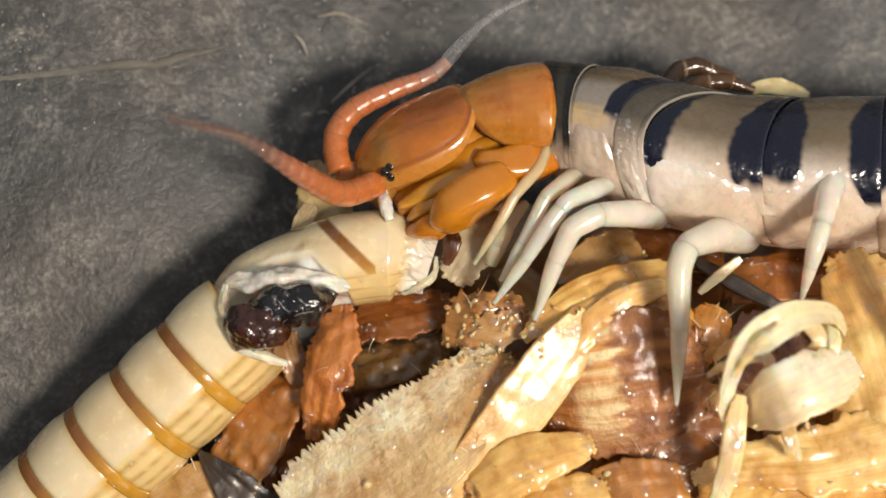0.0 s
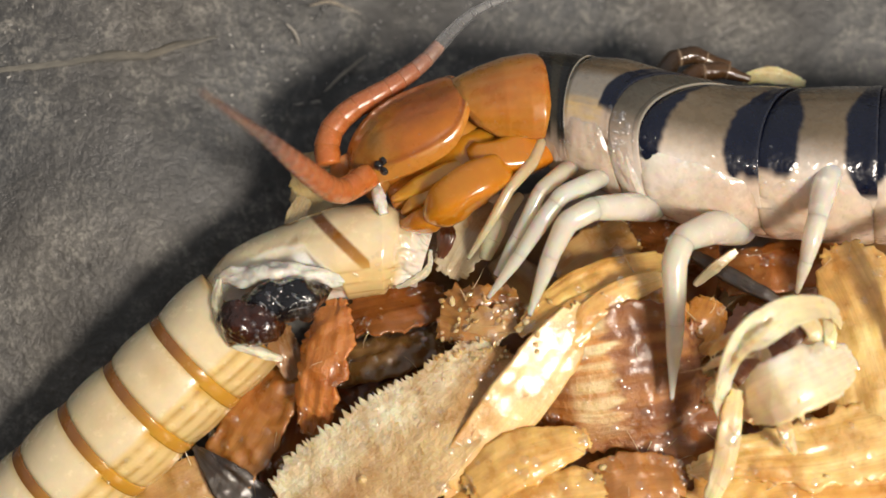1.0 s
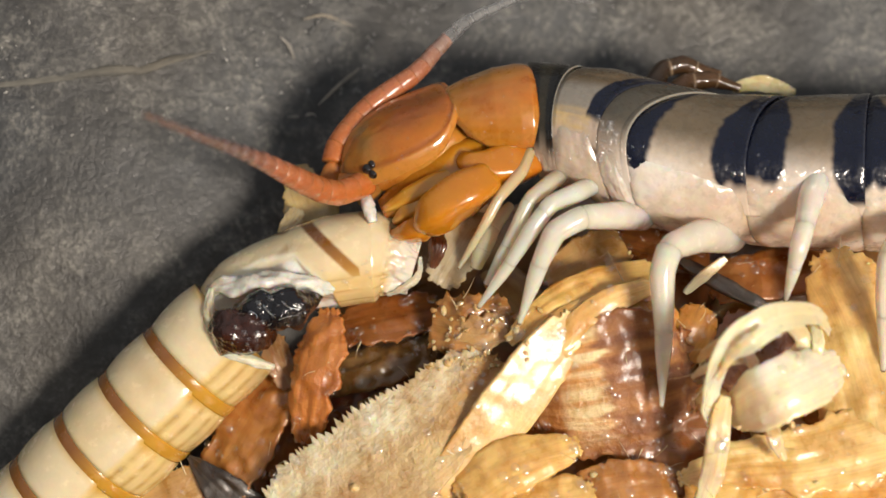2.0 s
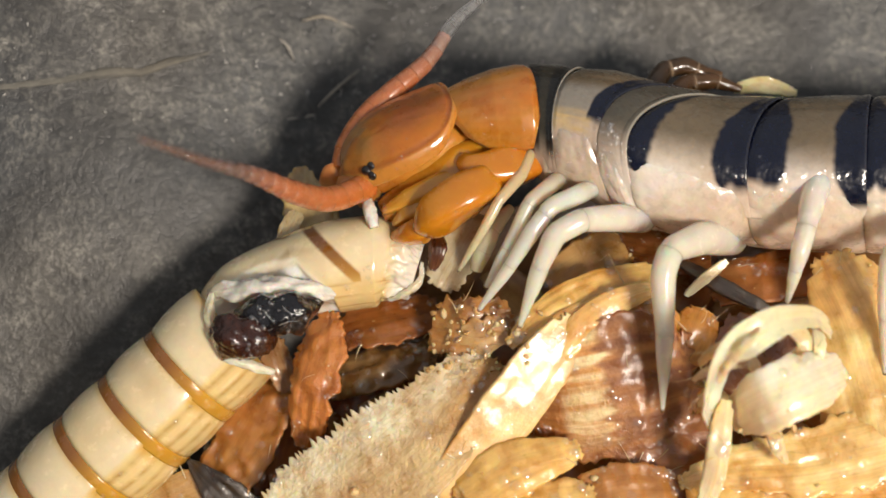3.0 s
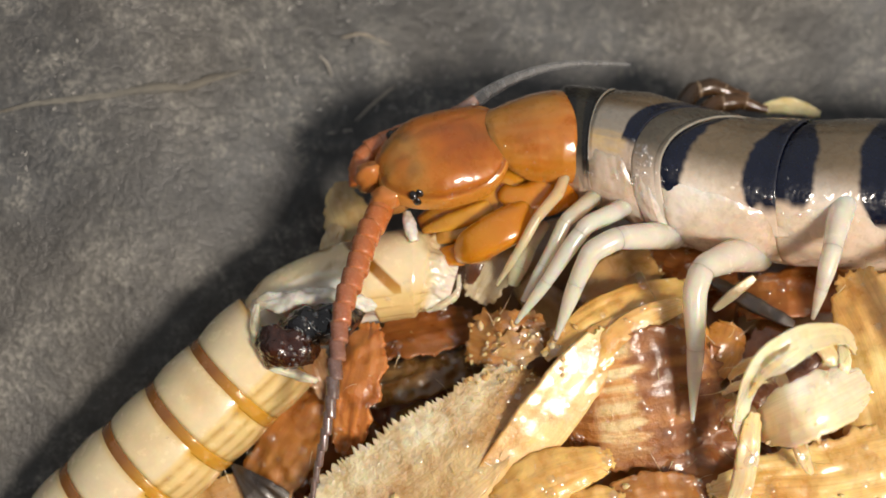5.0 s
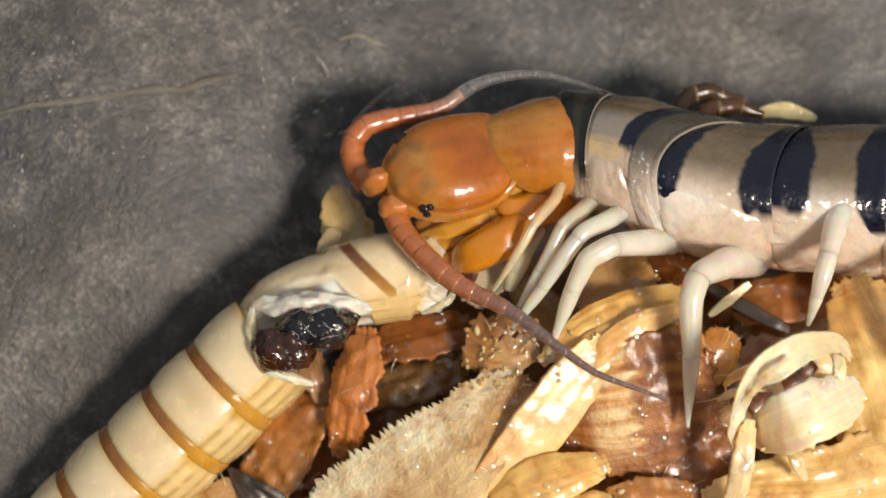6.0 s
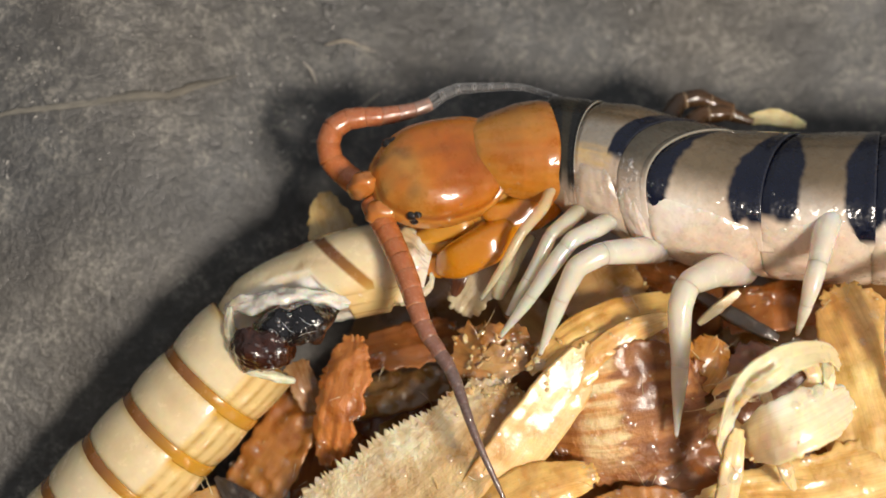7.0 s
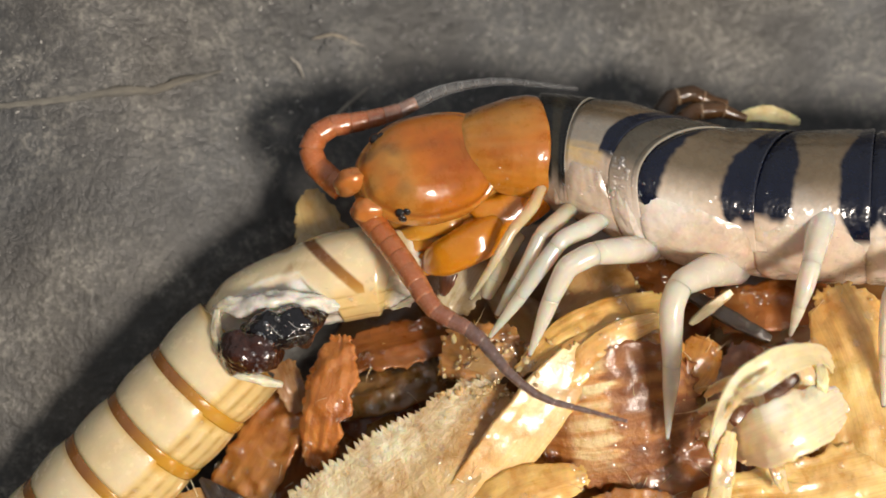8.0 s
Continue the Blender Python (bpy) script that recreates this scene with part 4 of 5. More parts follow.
def glint_beads(parent, parts, count, seed, sizes, low=0.9):
    """Water beads added as glints on those parts of an animal that face between the lamp and the eye."""
    r = random.Random(seed)
    half = Vector((0.22, -0.10, 0.97)).normalized()
    base = ORIGIN[parent.name]
    choice = [v.co.copy() for o in parts for v in o.data.vertices if v.normal.dot(half) > low and -0.016 < v.co.x + base.x < 0.022]
    bm = bmesh.new()
    for p in r.sample(choice, min(count, len(choice))):
        ball = bmesh.ops.create_icosphere(bm, subdivisions=2, radius=r.choice(sizes) * 0.001)
        for v in ball["verts"]:
            v.co += p
    ob = new("moisture", mesh_of("moisture", bm, M_WATER, Vector((0, 0, 0))))
    ob.parent = parent
    return tagged(ob, "tiny clear water beads added as glints", kind="stuff")


glint_beads(larva, [o for o in larva.children if o.name.startswith("gut")], 30, 3, (0.08, 0.12, 0.18), 0.7)
glint_beads(larva, [o for o in larva.children if o.name.startswith("torn_flesh")], 34, 4, (0.06, 0.09, 0.13), 0.7)
glint_beads(larva, [o for o in larva.children if o.name.startswith(("larva_ring", "front_piece"))], 26, 6, (0.06, 0.09, 0.14))
glint_beads(centipede, [o for o in centipede.children if o.name.startswith("leg")], 34, 5, (0.03, 0.05, 0.07))
glint_beads(collar, [o for o in collar.children if o.name.startswith(("poison_claw", "claw_base"))], 14, 7, (0.05, 0.07))
glint_beads(collar, [o for o in collar.children if o.name.startswith("collar_plate")], 12, 8, (0.05, 0.07, 0.09), 0.75)
glint_beads(head, [o for o in head.children if o.name.startswith("head_plate")], 14, 9, (0.04, 0.06, 0.08), 0.55)

# ---- wood shavings ----
CREAMY, YELLOW, GOLD, BEIGE = (0.90, 0.74, 0.48), (0.86, 0.60, 0.25), (0.72, 0.40, 0.10), (0.68, 0.52, 0.32)
BROWN, UMBER, CORAL, OAK = (0.34, 0.14, 0.035), (0.15, 0.055, 0.014), (0.64, 0.28, 0.085), (0.48, 0.25, 0.08)
PALE = (0.78, 0.68, 0.48)


def grain(base, dark, stripes=9.0, amount=0.7, seed=0.0, stain=None, cross=2.0):
    """Wood colour: streaks along the shaving, a slow stain over it."""
    def colour_of(s, q, p):
        f = 0.42 + 0.6 * wobble((q * stripes + seed, s * cross, seed), 1.0) + 0.3 * wobble((q * stripes * 3 + seed, s * cross * 2.5, seed), 1.0)
        c = lerp3(base, dark, f * amount)
        wet = smooth(0.35 + 1.3 * wobble((p.x * 230 + seed, p.y * 230, p.z * 230), 1.0))
        c = lerp3(c, (c[0] * 0.84, c[1] * 0.64, c[2] * 0.36), 0.55 * wet)
        pale = smooth(2.0 * wobble((p.x * 420, p.y * 420 + seed, 6), 1.0) - 0.2)
        c = lerp3(c, tuple(min(x * 1.25 + 0.04, 0.92) for x in c), 0.6 * pale)
        if stain:
            g = 0.25 + 1.6 * wobble((q * 1.2 + seed, s * 2.5, seed + 4), 1.0)
            c = lerp3(c, stain, min(max(g, 0), 1) * 0.8)
        return c
    return colour_of


def frayed(inner):
    """Pale loosened fibres along one edge."""
    def colour_of(s, q, p):
        f = min(max((-q + 0.1) / 0.7, 0), 1) * (0.75 + 0.6 * wobble(p * 2500, 1.0))
        return lerp3(inner(s, q, p), (0.92, 0.86, 0.75), f)
    return colour_of


def wood(path, halves, colour_of, label, name="wood_shaving", category="shaving", material=None, **more):
    pts = [at(*p) for p in path]
    bm = shaving(pts, [h * U for h in halves], colour_of, **more)
    return lone(name, bm, material or (M_PALE if name == "wood_curl" else M_WOOD), pts[len(pts) // 2], label, category, "loose wood shavings")


wood([(1050, 562, 3.1), (1000, 622, 3.5), (925, 720, 3.7), (852, 815, 3.7), (795, 890, 3.6)], [34, 50, 52, 48, 44], grain((0.92, 0.78, 0.54), (0.84, 0.62, 0.32), 4, 0.6, 1, (0.78, 0.46, 0.13)),
     "long cream wood shaving, wet and shining", facing=(0.23, -0.10, 1), bend=0.04, ragged=0.04, seed=1.0, rough=0.02, rows=28, thick=0.25)
wood([(1192, 500, 2.6), (1112, 530, 3.1), (1036, 588, 3.3), (968, 676, 3.2)], [12, 25, 27, 12], grain(YELLOW, CREAMY, 5, 0.7, 51), "curved yellow strand of wood", facing=(0.2, 0.2, 1), bend=0.2, seed=51.0, ragged=0.08, thick=0.3)
wood([(1105, 512, 2.6), (1005, 572, 3.2), (934, 664, 3.3), (862, 780, 3.3)], [9, 18, 19, 10], grain(GOLD, CREAMY, 4, 0.6, 52), "narrow golden strand of wood", facing=(-0.2, 0.2, 1), bend=0.2, seed=52.0, ragged=0.1, thick=0.3)
wood([(1195, 478, 1.4), (1095, 496, 2.2), (1010, 532, 2.8), (925, 600, 2.9)], [26, 30, 30, 14], grain(YELLOW, GOLD, 5, 0.6, 2), "thin curved yellow wood shaving", facing=(0, 0.5, 1), seed=2.0, ragged=0.08)


def streaked(s, q, p):
    """Dark brown wood whose layers run along the chip, pale and bare at one end."""
    f = 0.5 + 1.1 * wobble((q * 7, s * 1.2, 3), 1.0) + 0.5 * wobble((q * 22, s * 2.0, 8), 1.0)
    c = lerp3((0.24, 0.085, 0.018), (0.46, 0.22, 0.07), f)
    bare = smooth((0.50 - s + 0.10 * wobble((q * 9, 1, 2), 1.0)) / 0.06) * smooth((s - 0.18) / 0.1)
    c = lerp3(c, lerp3((0.64, 0.33, 0.11), (0.92, 0.80, 0.58), smooth(f * 1.5 - 0.1)), bare * smooth((q * -1 + 0.9) / 0.5) * 0.9)
    return lerp3(c, (0.16, 0.05, 0.012), 0.7 * smooth((s - 0.52) / 0.1) * smooth(0.5 + 1.2 * wobble((q * 4, s * 3, 5), 1.0)))


wood([(955, 700, 2.4), (1060, 690, 3.0), (1150, 672, 3.0), (1250, 650, 2.4)], [80, 120, 125, 90], streaked,
     "streaked brown wood chip with pale grain", facing=(0.20, -0.06, 1), bend=0.05, ragged=0.12, seed=3.0, rows=60, rough=0.03, material=M_FIBROUS)
wood([(1110, 555, 2.0), (1180, 560, 2.4), (1220, 600, 2.0)], [30, 40, 30], grain(GOLD, BROWN, 7, 0.6, 4), "tan wood chip under the centipede's leg", seed=4.0)
wood([(1130, 780, 2.6), (1200, 800, 2.8), (1290, 800, 2.6)], [60, 75, 60], grain(BROWN, UMBER, 8, 0.8, 5), "dark reddish brown wood chip", seed=5.0, ragged=0.2, rough=0.07)
wood([(520, 965, 3.4), (648, 858, 3.6), (768, 762, 3.5), (858, 668, 2.9), (892, 622, 2.2)], [90, 104, 98, 76, 46], frayed(grain(BEIGE, (0.66, 0.55, 0.36), 10, 0.6, 6, (0.52, 0.29, 0.10))),
     "wide beige wood shaving with a sawtooth edge", facing=(-0.1, 0.3, 1), teeth=(-1, 0.13, 40), seed=6.0, rows=60, cols=340, rough=0.035, material=M_FUZZ, bend=0.05)
wood([(790, 560, 1.0), (850, 570, 1.9), (930, 545, 1.6)], [46, 56, 30], grain(OAK, (0.40, 0.20, 0.06), 9, 0.7, 7), "crumbly brown wood chip", seed=7.0, ragged=0.25, rough=0.07)
wood([(820, 625, 1.6), (870, 590, 2.2), (920, 570, 2.2)], [30, 36, 24], grain(BEIGE, OAK, 6, 0.7, 8), "crumbly tan wood chip", seed=8.0, ragged=0.25, rough=0.07)
wood([(606, 540, 0.9), (590, 620, 1.7), (572, 690, 1.8), (560, 780, 1.2)], [26, 46, 42, 24], grain(CORAL, (0.30, 0.10, 0.03), 7, 0.7, 9), "orange-brown splintered wood chip standing on end", facing=(-0.3, 0.1, 1), seed=9.0, ragged=0.3, bend=0.2, rough=0.09, material=M_FIBROUS)
wood([(625, 575, -0.4), (700, 560, -0.1), (800, 540, -0.8)], [36, 46, 36], grain(BROWN, UMBER, 6, 0.7, 10), "dark brown wood chip under the larva", seed=10.0, ragged=0.2, facing=(0, 0.6, 1))
wood([(600, 660, -0.6), (690, 640, 0.2), (790, 610, -0.4)], [44, 46, 34], grain((0.22, 0.15, 0.06), UMBER, 8, 0.7, 11), "wet olive-brown wood chip", facing=(0, 0.7, 1), seed=11.0, rough=0.12, bend=0.3)
wood([(600, 740, -0.9), (690, 700, -0.6), (780, 680, -0.6)], [50, 46, 34], grain(UMBER, BROWN, 8, 0.6, 12), "dark brown wood chip in a hollow", seed=12.0)
wood([(520, 650, -0.4), (470, 740, 0.4), (400, 860, 0.7)], [50, 62, 56], grain(OAK, BROWN, 8, 0.8, 13), "brown wood chip leaning under the larva", facing=(-0.4, 0.2, 1), seed=13.0, ragged=0.15, rough=0.12)
wood([(545, 690, -0.8), (520, 780, -0.3), (500, 870, 0.0)], [40, 50, 46], grain(BROWN, UMBER, 8, 0.8, 14), "dark brown wood chip", facing=(0.4, 0.2, 1), seed=14.0)
wood([(230, 930, 0.8), (320, 880, 1.2), (390, 850, 1.0)], [50, 56, 40], grain((0.52, 0.36, 0.16), OAK, 7, 0.7, 15), "damp tan wood chip under the larva", seed=15.0, ragged=0.15)
# near-black pointed sliver: a triangular shadow put in as a piece
wood([(352, 800, 1.0), (400, 850, 1.4), (470, 920, 1.2)], [6, 34, 44], grain((0.030, 0.020, 0.014), (0.06, 0.04, 0.02), 4, 0.6, 16), "near-black pointed sliver standing in for a shadow", name="wood_splinter", category="splinter", seed=16.0)
wood([(995, 500, 0.2), (1060, 460, 0.6), (1130, 430, 0.0)], [34, 46, 40], grain((0.50, 0.36, 0.18), OAK, 5, 0.6, 17), "damp translucent tan wood chip", seed=17.0, ragged=0.12, facing=(0, 0.4, 1))
wood([(1110, 420, -0.8), (1200, 440, -0.6), (1280, 450, -0.8)], [40, 50, 40], grain(UMBER, BROWN, 8, 0.6, 18), "dark wood chip beneath the body", seed=18.0, facing=(0, 0.8, 1))
wood([(1230, 460, 0.6), (1300, 500, 1.3), (1385, 545, 1.3)], [9, 14, 9], grain((0.060, 0.050, 0.050), (0.12, 0.10, 0.10), 3, 0.6, 19), "thin dark grey splinter", name="wood_splinter", category="splinter", seed=19.0, thick=0.4, rows=6)
wood([(1238, 520, 1.0), (1272, 490, 1.7), (1312, 458, 1.7)], [6, 10, 7], grain((0.92, 0.90, 0.84), CREAMY, 3, 0.3, 20), "glossy white sliver of wood", name="wood_splinter", category="splinter", seed=20.0, rows=6, facing=(0.24, -0.09, 1), rough=0.01)
wood([(1280, 500, -0.6), (1370, 490, -0.2), (1490, 470, -0.6)], [44, 50, 44], grain(BROWN, (0.40, 0.20, 0.08), 9, 0.7, 21), "reddish brown wood chip under the body", seed=21.0, facing=(0, 0.6, 1), rough=0.07)
wood([(1215, 640, 1.6), (1250, 590, 2.0), (1270, 545, 1.6)], [30, 42, 30], grain(GOLD, BROWN, 6, 0.6, 22), "rounded tan wood chip", seed=22.0, bend=0.3)
wood([(1290, 590, 1.4), (1380, 640, 1.8), (1470, 600, 1.4)], [60, 80, 60], grain(UMBER, BROWN, 6, 0.6, 23), "dark brown wood chip in a hollow", seed=23.0)
wood([(1490, 450, 1.8), (1545, 560, 3.0), (1590, 700, 3.6), (1620, 830, 3.6)], [44, 90, 110, 100], grain(YELLOW, CREAMY, 8, 0.6, 24, GOLD), "broad pale yellow wood shaving, wet", facing=(-0.3, 0.3, 1), bend=0.22, seed=24.0, rows=26, ragged=0.12, rough=0.07)
wood([(1225, 848, 3.9), (1330, 822, 4.2), (1460, 812, 4.3), (1640, 770, 4.2)], [16, 44, 62, 70], grain(YELLOW, CREAMY, 8, 0.6, 25), "frayed yellow wood shaving", facing=(0, 0.4, 1), ragged=0.35, seed=25.0, rows=24, rough=0.07)
wood([(1230, 930, 3.9), (1400, 890, 4.3), (1620, 880, 4.2)], [60, 66, 70], grain(YELLOW, GOLD, 8, 0.6, 26), "yellow wood shaving with frayed edges", facing=(0, 0.4, 1), ragged=0.25, seed=26.0, rows=24, rough=0.07)
wood([(835, 880, 3.9), (930, 820, 4.2), (1050, 785, 3.6)], [40, 50, 22], grain(YELLOW, GOLD, 5, 0.5, 27), "smooth yellow wood shaving", facing=(0.1, 0.5, 1), bend=0.2, seed=27.0)
wood([(800, 940, 4.0), (930, 900, 4.3), (1080, 880, 4.0)], [50, 56, 40], grain(YELLOW, OAK, 8, 0.6, 28), "damp yellow wood shaving", facing=(0, 0.5, 1), seed=28.0, ragged=0.2, rough=0.07)
wood([(1030, 900, 3.6), (1120, 860, 3.9), (1220, 860, 3.6)], [50, 46, 36], grain(OAK, BROWN, 8, 0.7, 29), "flecked tan wood chip", facing=(0, 0.4, 1), seed=29.0, ragged=0.25, rough=0.1)
wood([(500, 590, 0.2), (515, 630, 0.6), (535, 680, 0.4)], [22, 26, 20], grain((0.36, 0.26, 0.18), BROWN, 5, 0.6, 41), "greyish brown scrap under the wound", name="skin_scrap", category="scrap", seed=41.0, ragged=0.3)
# pale curls
wood([(1290, 760, 4.6), (1292, 690, 6.6), (1318, 630, 8.2), (1362, 585, 8.8), (1420, 556, 8.2), (1478, 556, 6.4), (1500, 590, 5.0)], [14, 27, 31, 28, 22, 16, 8], grain((0.92, 0.86, 0.72), (0.88, 0.78, 0.56), 3, 0.4, 30), "broad pale curl of wood fibre, half see-through", name="wood_curl", category="curl", bend=-0.25, seed=30.0, rows=18, ragged=0.10, facing=(0.5, 0.3, 1), thick=0.12, rough=0.03)
wood([(1300, 668, 7.2), (1340, 612, 8.9), (1392, 574, 9.2)], [3, 6, 3], grain((0.92, 0.84, 0.66), PALE, 3, 0.3, 53), "thin loose wood fibre on the curl", name="wood_curl", category="curl", bend=0.2, seed=53.0, rows=8, ragged=0.2, thick=0.15)
wood([(1250, 668, 5.0), (1280, 648, 6.6), (1318, 640, 7.6)], [3, 7, 5], grain((0.88, 0.77, 0.56), PALE, 3, 0.3, 54), "thin pale wood fibre", name="wood_curl", category="curl", bend=0.2, seed=54.0, rows=8, ragged=0.25, thick=0.2)
wood([(1385, 585, 4.4), (1425, 572, 5.4), (1452, 605, 5.6), (1425, 640, 5.2), (1385, 662, 4.4)], [8, 13, 14, 13, 8], grain(PALE, YELLOW, 4, 0.5, 31), "pale curled strand of wood fibre", name="wood_curl", category="curl", bend=0.2, seed=31.0, rows=10, ragged=0.12)
wood([(1318, 735, 4.8), (1372, 706, 7.0), (1440, 676, 7.2), (1515, 640, 5.0)], [26, 50, 50, 30], grain((0.93, 0.87, 0.74), (0.90, 0.80, 0.60), 2, 0.3, 32), "broad pale wood shaving, soft with water", bend=0.12, seed=32.0, rows=24, ragged=0.12, facing=(0.0, 0.3, 1), thick=0.3, rough=0.04, material=M_PALE)
wood([(1312, 700, 5.6), (1300, 770, 6.0), (1288, 840, 5.6), (1262, 905, 4.8)], [12, 19, 18, 12], grain(PALE, YELLOW, 4, 0.5, 33), "pale strand of wood fibre", name="wood_curl", category="curl", bend=0.2, seed=33.0, rows=10, ragged=0.12, thick=0.3)
wood([(1395, 730, 5.0), (1400, 775, 5.8), (1418, 815, 5.0)], [10, 13, 6], grain(PALE, YELLOW, 4, 0.5, 34), "short pale strand of wood fibre", name="wood_curl", category="curl", bend=0.2, seed=34.0, rows=8, ragged=0.12)
wood([(1262, 640, 5.0), (1285, 618, 6.2), (1312, 600, 6.8)], [4, 8, 8], grain(PALE, YELLOW, 4, 0.5, 44), "thin pale wood fibre", name="wood_curl", category="curl", seed=44.0, rows=6, ragged=0.3)
wood([(1352, 612, 5.4), (1366, 660, 6.0), (1350, 705, 5.6)], [7, 10, 7], grain(PALE, YELLOW, 4, 0.5, 45), "thin pale wood fibre", name="wood_curl", category="curl", seed=45.0, rows=6, ragged=0.3)
wood([(1470, 560, 5.2), (1478, 610, 5.8), (1462, 648, 5.4)], [7, 10, 8], grain(PALE, YELLOW, 4, 0.5, 46), "thin pale wood fibre", name="wood_curl", category="curl", seed=46.0, rows=6, ragged=0.3)
# scraps by the head and behind the body
wood([(556, 285, -1.8), (560, 322, -1.5), (574, 365, -1.2), (592, 420, -1.0)], [16, 40, 50, 40], grain((0.46, 0.38, 0.19), (0.30, 0.22, 0.10), 4, 0.6, 35), "thin olive-cream flake behind the head", name="wood_flake", category="flake", seed=35.0, ragged=0.18)
wood([(552, 362, -0.4), (536, 392, 0.0), (520, 425, 0.2)], [14, 18, 10], grain((0.5, 0.48, 0.42), BEIGE, 4, 0.6, 36), "greyish membrane scrap beside the larva", name="skin_scrap", category="scrap", seed=36.0, thick=0.05)
wood([(880, 372, -0.4), (845, 420, 0.2), (800, 500, 0.2)], [34, 46, 30], grain((0.62, 0.55, 0.47), (0.48, 0.38, 0.28), 4, 0.6, 37), "greyish translucent skin scrap under the jaws", name="skin_scrap", category="scrap", seed=37.0, ragged=0.25, thick=0.05)
wood([(795, 395, 0.0), (800, 430, 0.6), (790, 470, 0.4)], [10, 17, 8], grain((0.10, 0.035, 0.015), UMBER, 3, 0.5, 38), "dark brown husk scrap", name="husk_scrap", category="scrap", seed=38.0, bend=0.6)
wood([(1322, 160, -3.6), (1370, 152, -3.4), (1432, 168, -3.6)], [9, 17, 8], grain((0.92, 0.84, 0.58), (0.80, 0.66, 0.40), 3, 0.5, 39), "small cream flake behind the body", name="wood_flake", category="flake", seed=39.0)

HOSTS = {o.name for o in scene.objects}

# more shavings packed round about, over the whole bed
rng = random.Random(5)
BED = BOARD.inverted()
SHADES = [(YELLOW, GOLD), (OAK, BROWN), (BROWN, UMBER), (BEIGE, OAK), (GOLD, BROWN), (CREAMY, YELLOW)]
for k in range(150):
    if k < 70:
        x, y = rng.uniform(-12, 24), rng.uniform(-12, 4)
    else:
        x, y = rng.uniform(-34, 46), rng.uniform(-70, 2)
    if y > wall_y(x, 15) - 4 or (x < -7.5 and y > -7):
        continue
    z = bed_height(x, y) + 0.25
    turn = rng.uniform(0, math.pi)
    length = rng.uniform(2.0, 4.5)
    step = Vector((math.cos(turn), math.sin(turn), 0)) * length
    pts = []
    for q in (-1, 0, 1):
        gx, gy = x + step.x * q, y + step.y * q
        pts.append(BED @ (Vector((gx, gy, bed_height(gx, gy) + (0.5 if q == 0 else 0.1))) * 0.001))
    normal = BED.to_3x3() @ Vector((rng.uniform(-0.3, 0.3), -0.4 + rng.uniform(-0.3, 0.3), 1))
    base, dark = SHADES[rng.randrange(3) + 1 if k < 70 else rng.randrange(6)]
    half = rng.uniform(0.8, 1.7) * 0.001
    bm = shaving(pts, [half * 0.6, half, half * 0.7], grain(base, dark, 7, 0.7, k * 1.3), facing=normal, bend=rng.uniform(0, 0.4), ragged=0.18, rows=9, cols=16, rough=0.12, seed=k * 2.1)
    lone("wood_shaving", bm, M_WOOD, pts[1], "damp wood shaving lying on the bedding", "shaving", "loose wood shavings")



def droplets():
    """Water beads on the shavings nearest the animals."""
    bead = bmesh.new()
    bmesh.ops.create_icosphere(bead, subdivisions=2, radius=1.0)
    ball = [v.co.copy() for v in bead.verts]
    sides = [[v.index for v in f.verts] for f in bead.faces]
    bead.free()
    r = random.Random(21)
    verts, faces = [], []
    base = at(1000, 800, 3)
    for o in list(scene.objects):
        if o.type != "MESH" or o.name not in HOSTS or not o.name.startswith(("wood_shaving", "wood_curl")):
            continue
        m = BED @ BOARD @ Matrix.Translation(ORIGIN[o.name])
        share = min(0.012, 150 / len(o.data.vertices))
        for v in o.data.vertices:
            if r.random() > share or v.normal.z < 0.35:
                continue
            p = m @ v.co
            size = r.choice((0.09, 0.12, 0.16, 0.21, 0.26)) * 0.001
            if noise.noise(p * 700) < -0.05:
                continue
            k = len(verts)
            c = p + v.normal * size * 0.12 - base
            verts += [c + (q - v.normal * (0.68 * q.dot(v.normal))) * size for q in ball]
            faces += [[k + i for i in f] for f in sides]
    # beads added along the body's near side to give its wet skin glints
    for o in centipede.children:
        if not o.name.startswith("body_segment") or not o.data:
            continue
        m = Matrix.Translation(ORIGIN[centipede.name])
        for v in [*o.data.vertices] + [v for c in o.children for v in c.data.vertices]:
            p = m @ v.co
            wet = 0.03 if at(1000, 0).x < p.x < at(1150, 0).x else 0.008
            if r.random() > wet or v.normal.z < 0.5 or not -0.5 < v.normal.y < 0.3 or p.x > at(1650, 0).x or noise.noise(p * 500) < 0:
                continue
            size = r.choice((0.06, 0.08, 0.11, 0.15)) * 0.001
            k = len(verts)
            c = p + v.normal * size * 0.1 - base
            verts += [c + (q - v.normal * (0.6 * q.dot(v.normal))) * size for q in ball]
            faces += [[k + i for i in f] for f in sides]
    me = bpy.data.meshes.new("water_droplets")
    me.from_pydata(verts, [], faces)
    me.shade_smooth()
    me.materials.append(M_WATER)
    ob = new("water_droplets", me)
    ob.matrix_world = BOARD @ Matrix.Translation(base)
    tagged(ob, "tiny water droplets on the shavings, and beads added as glints on the centipede", "droplets", kind="stuff")


droplets()


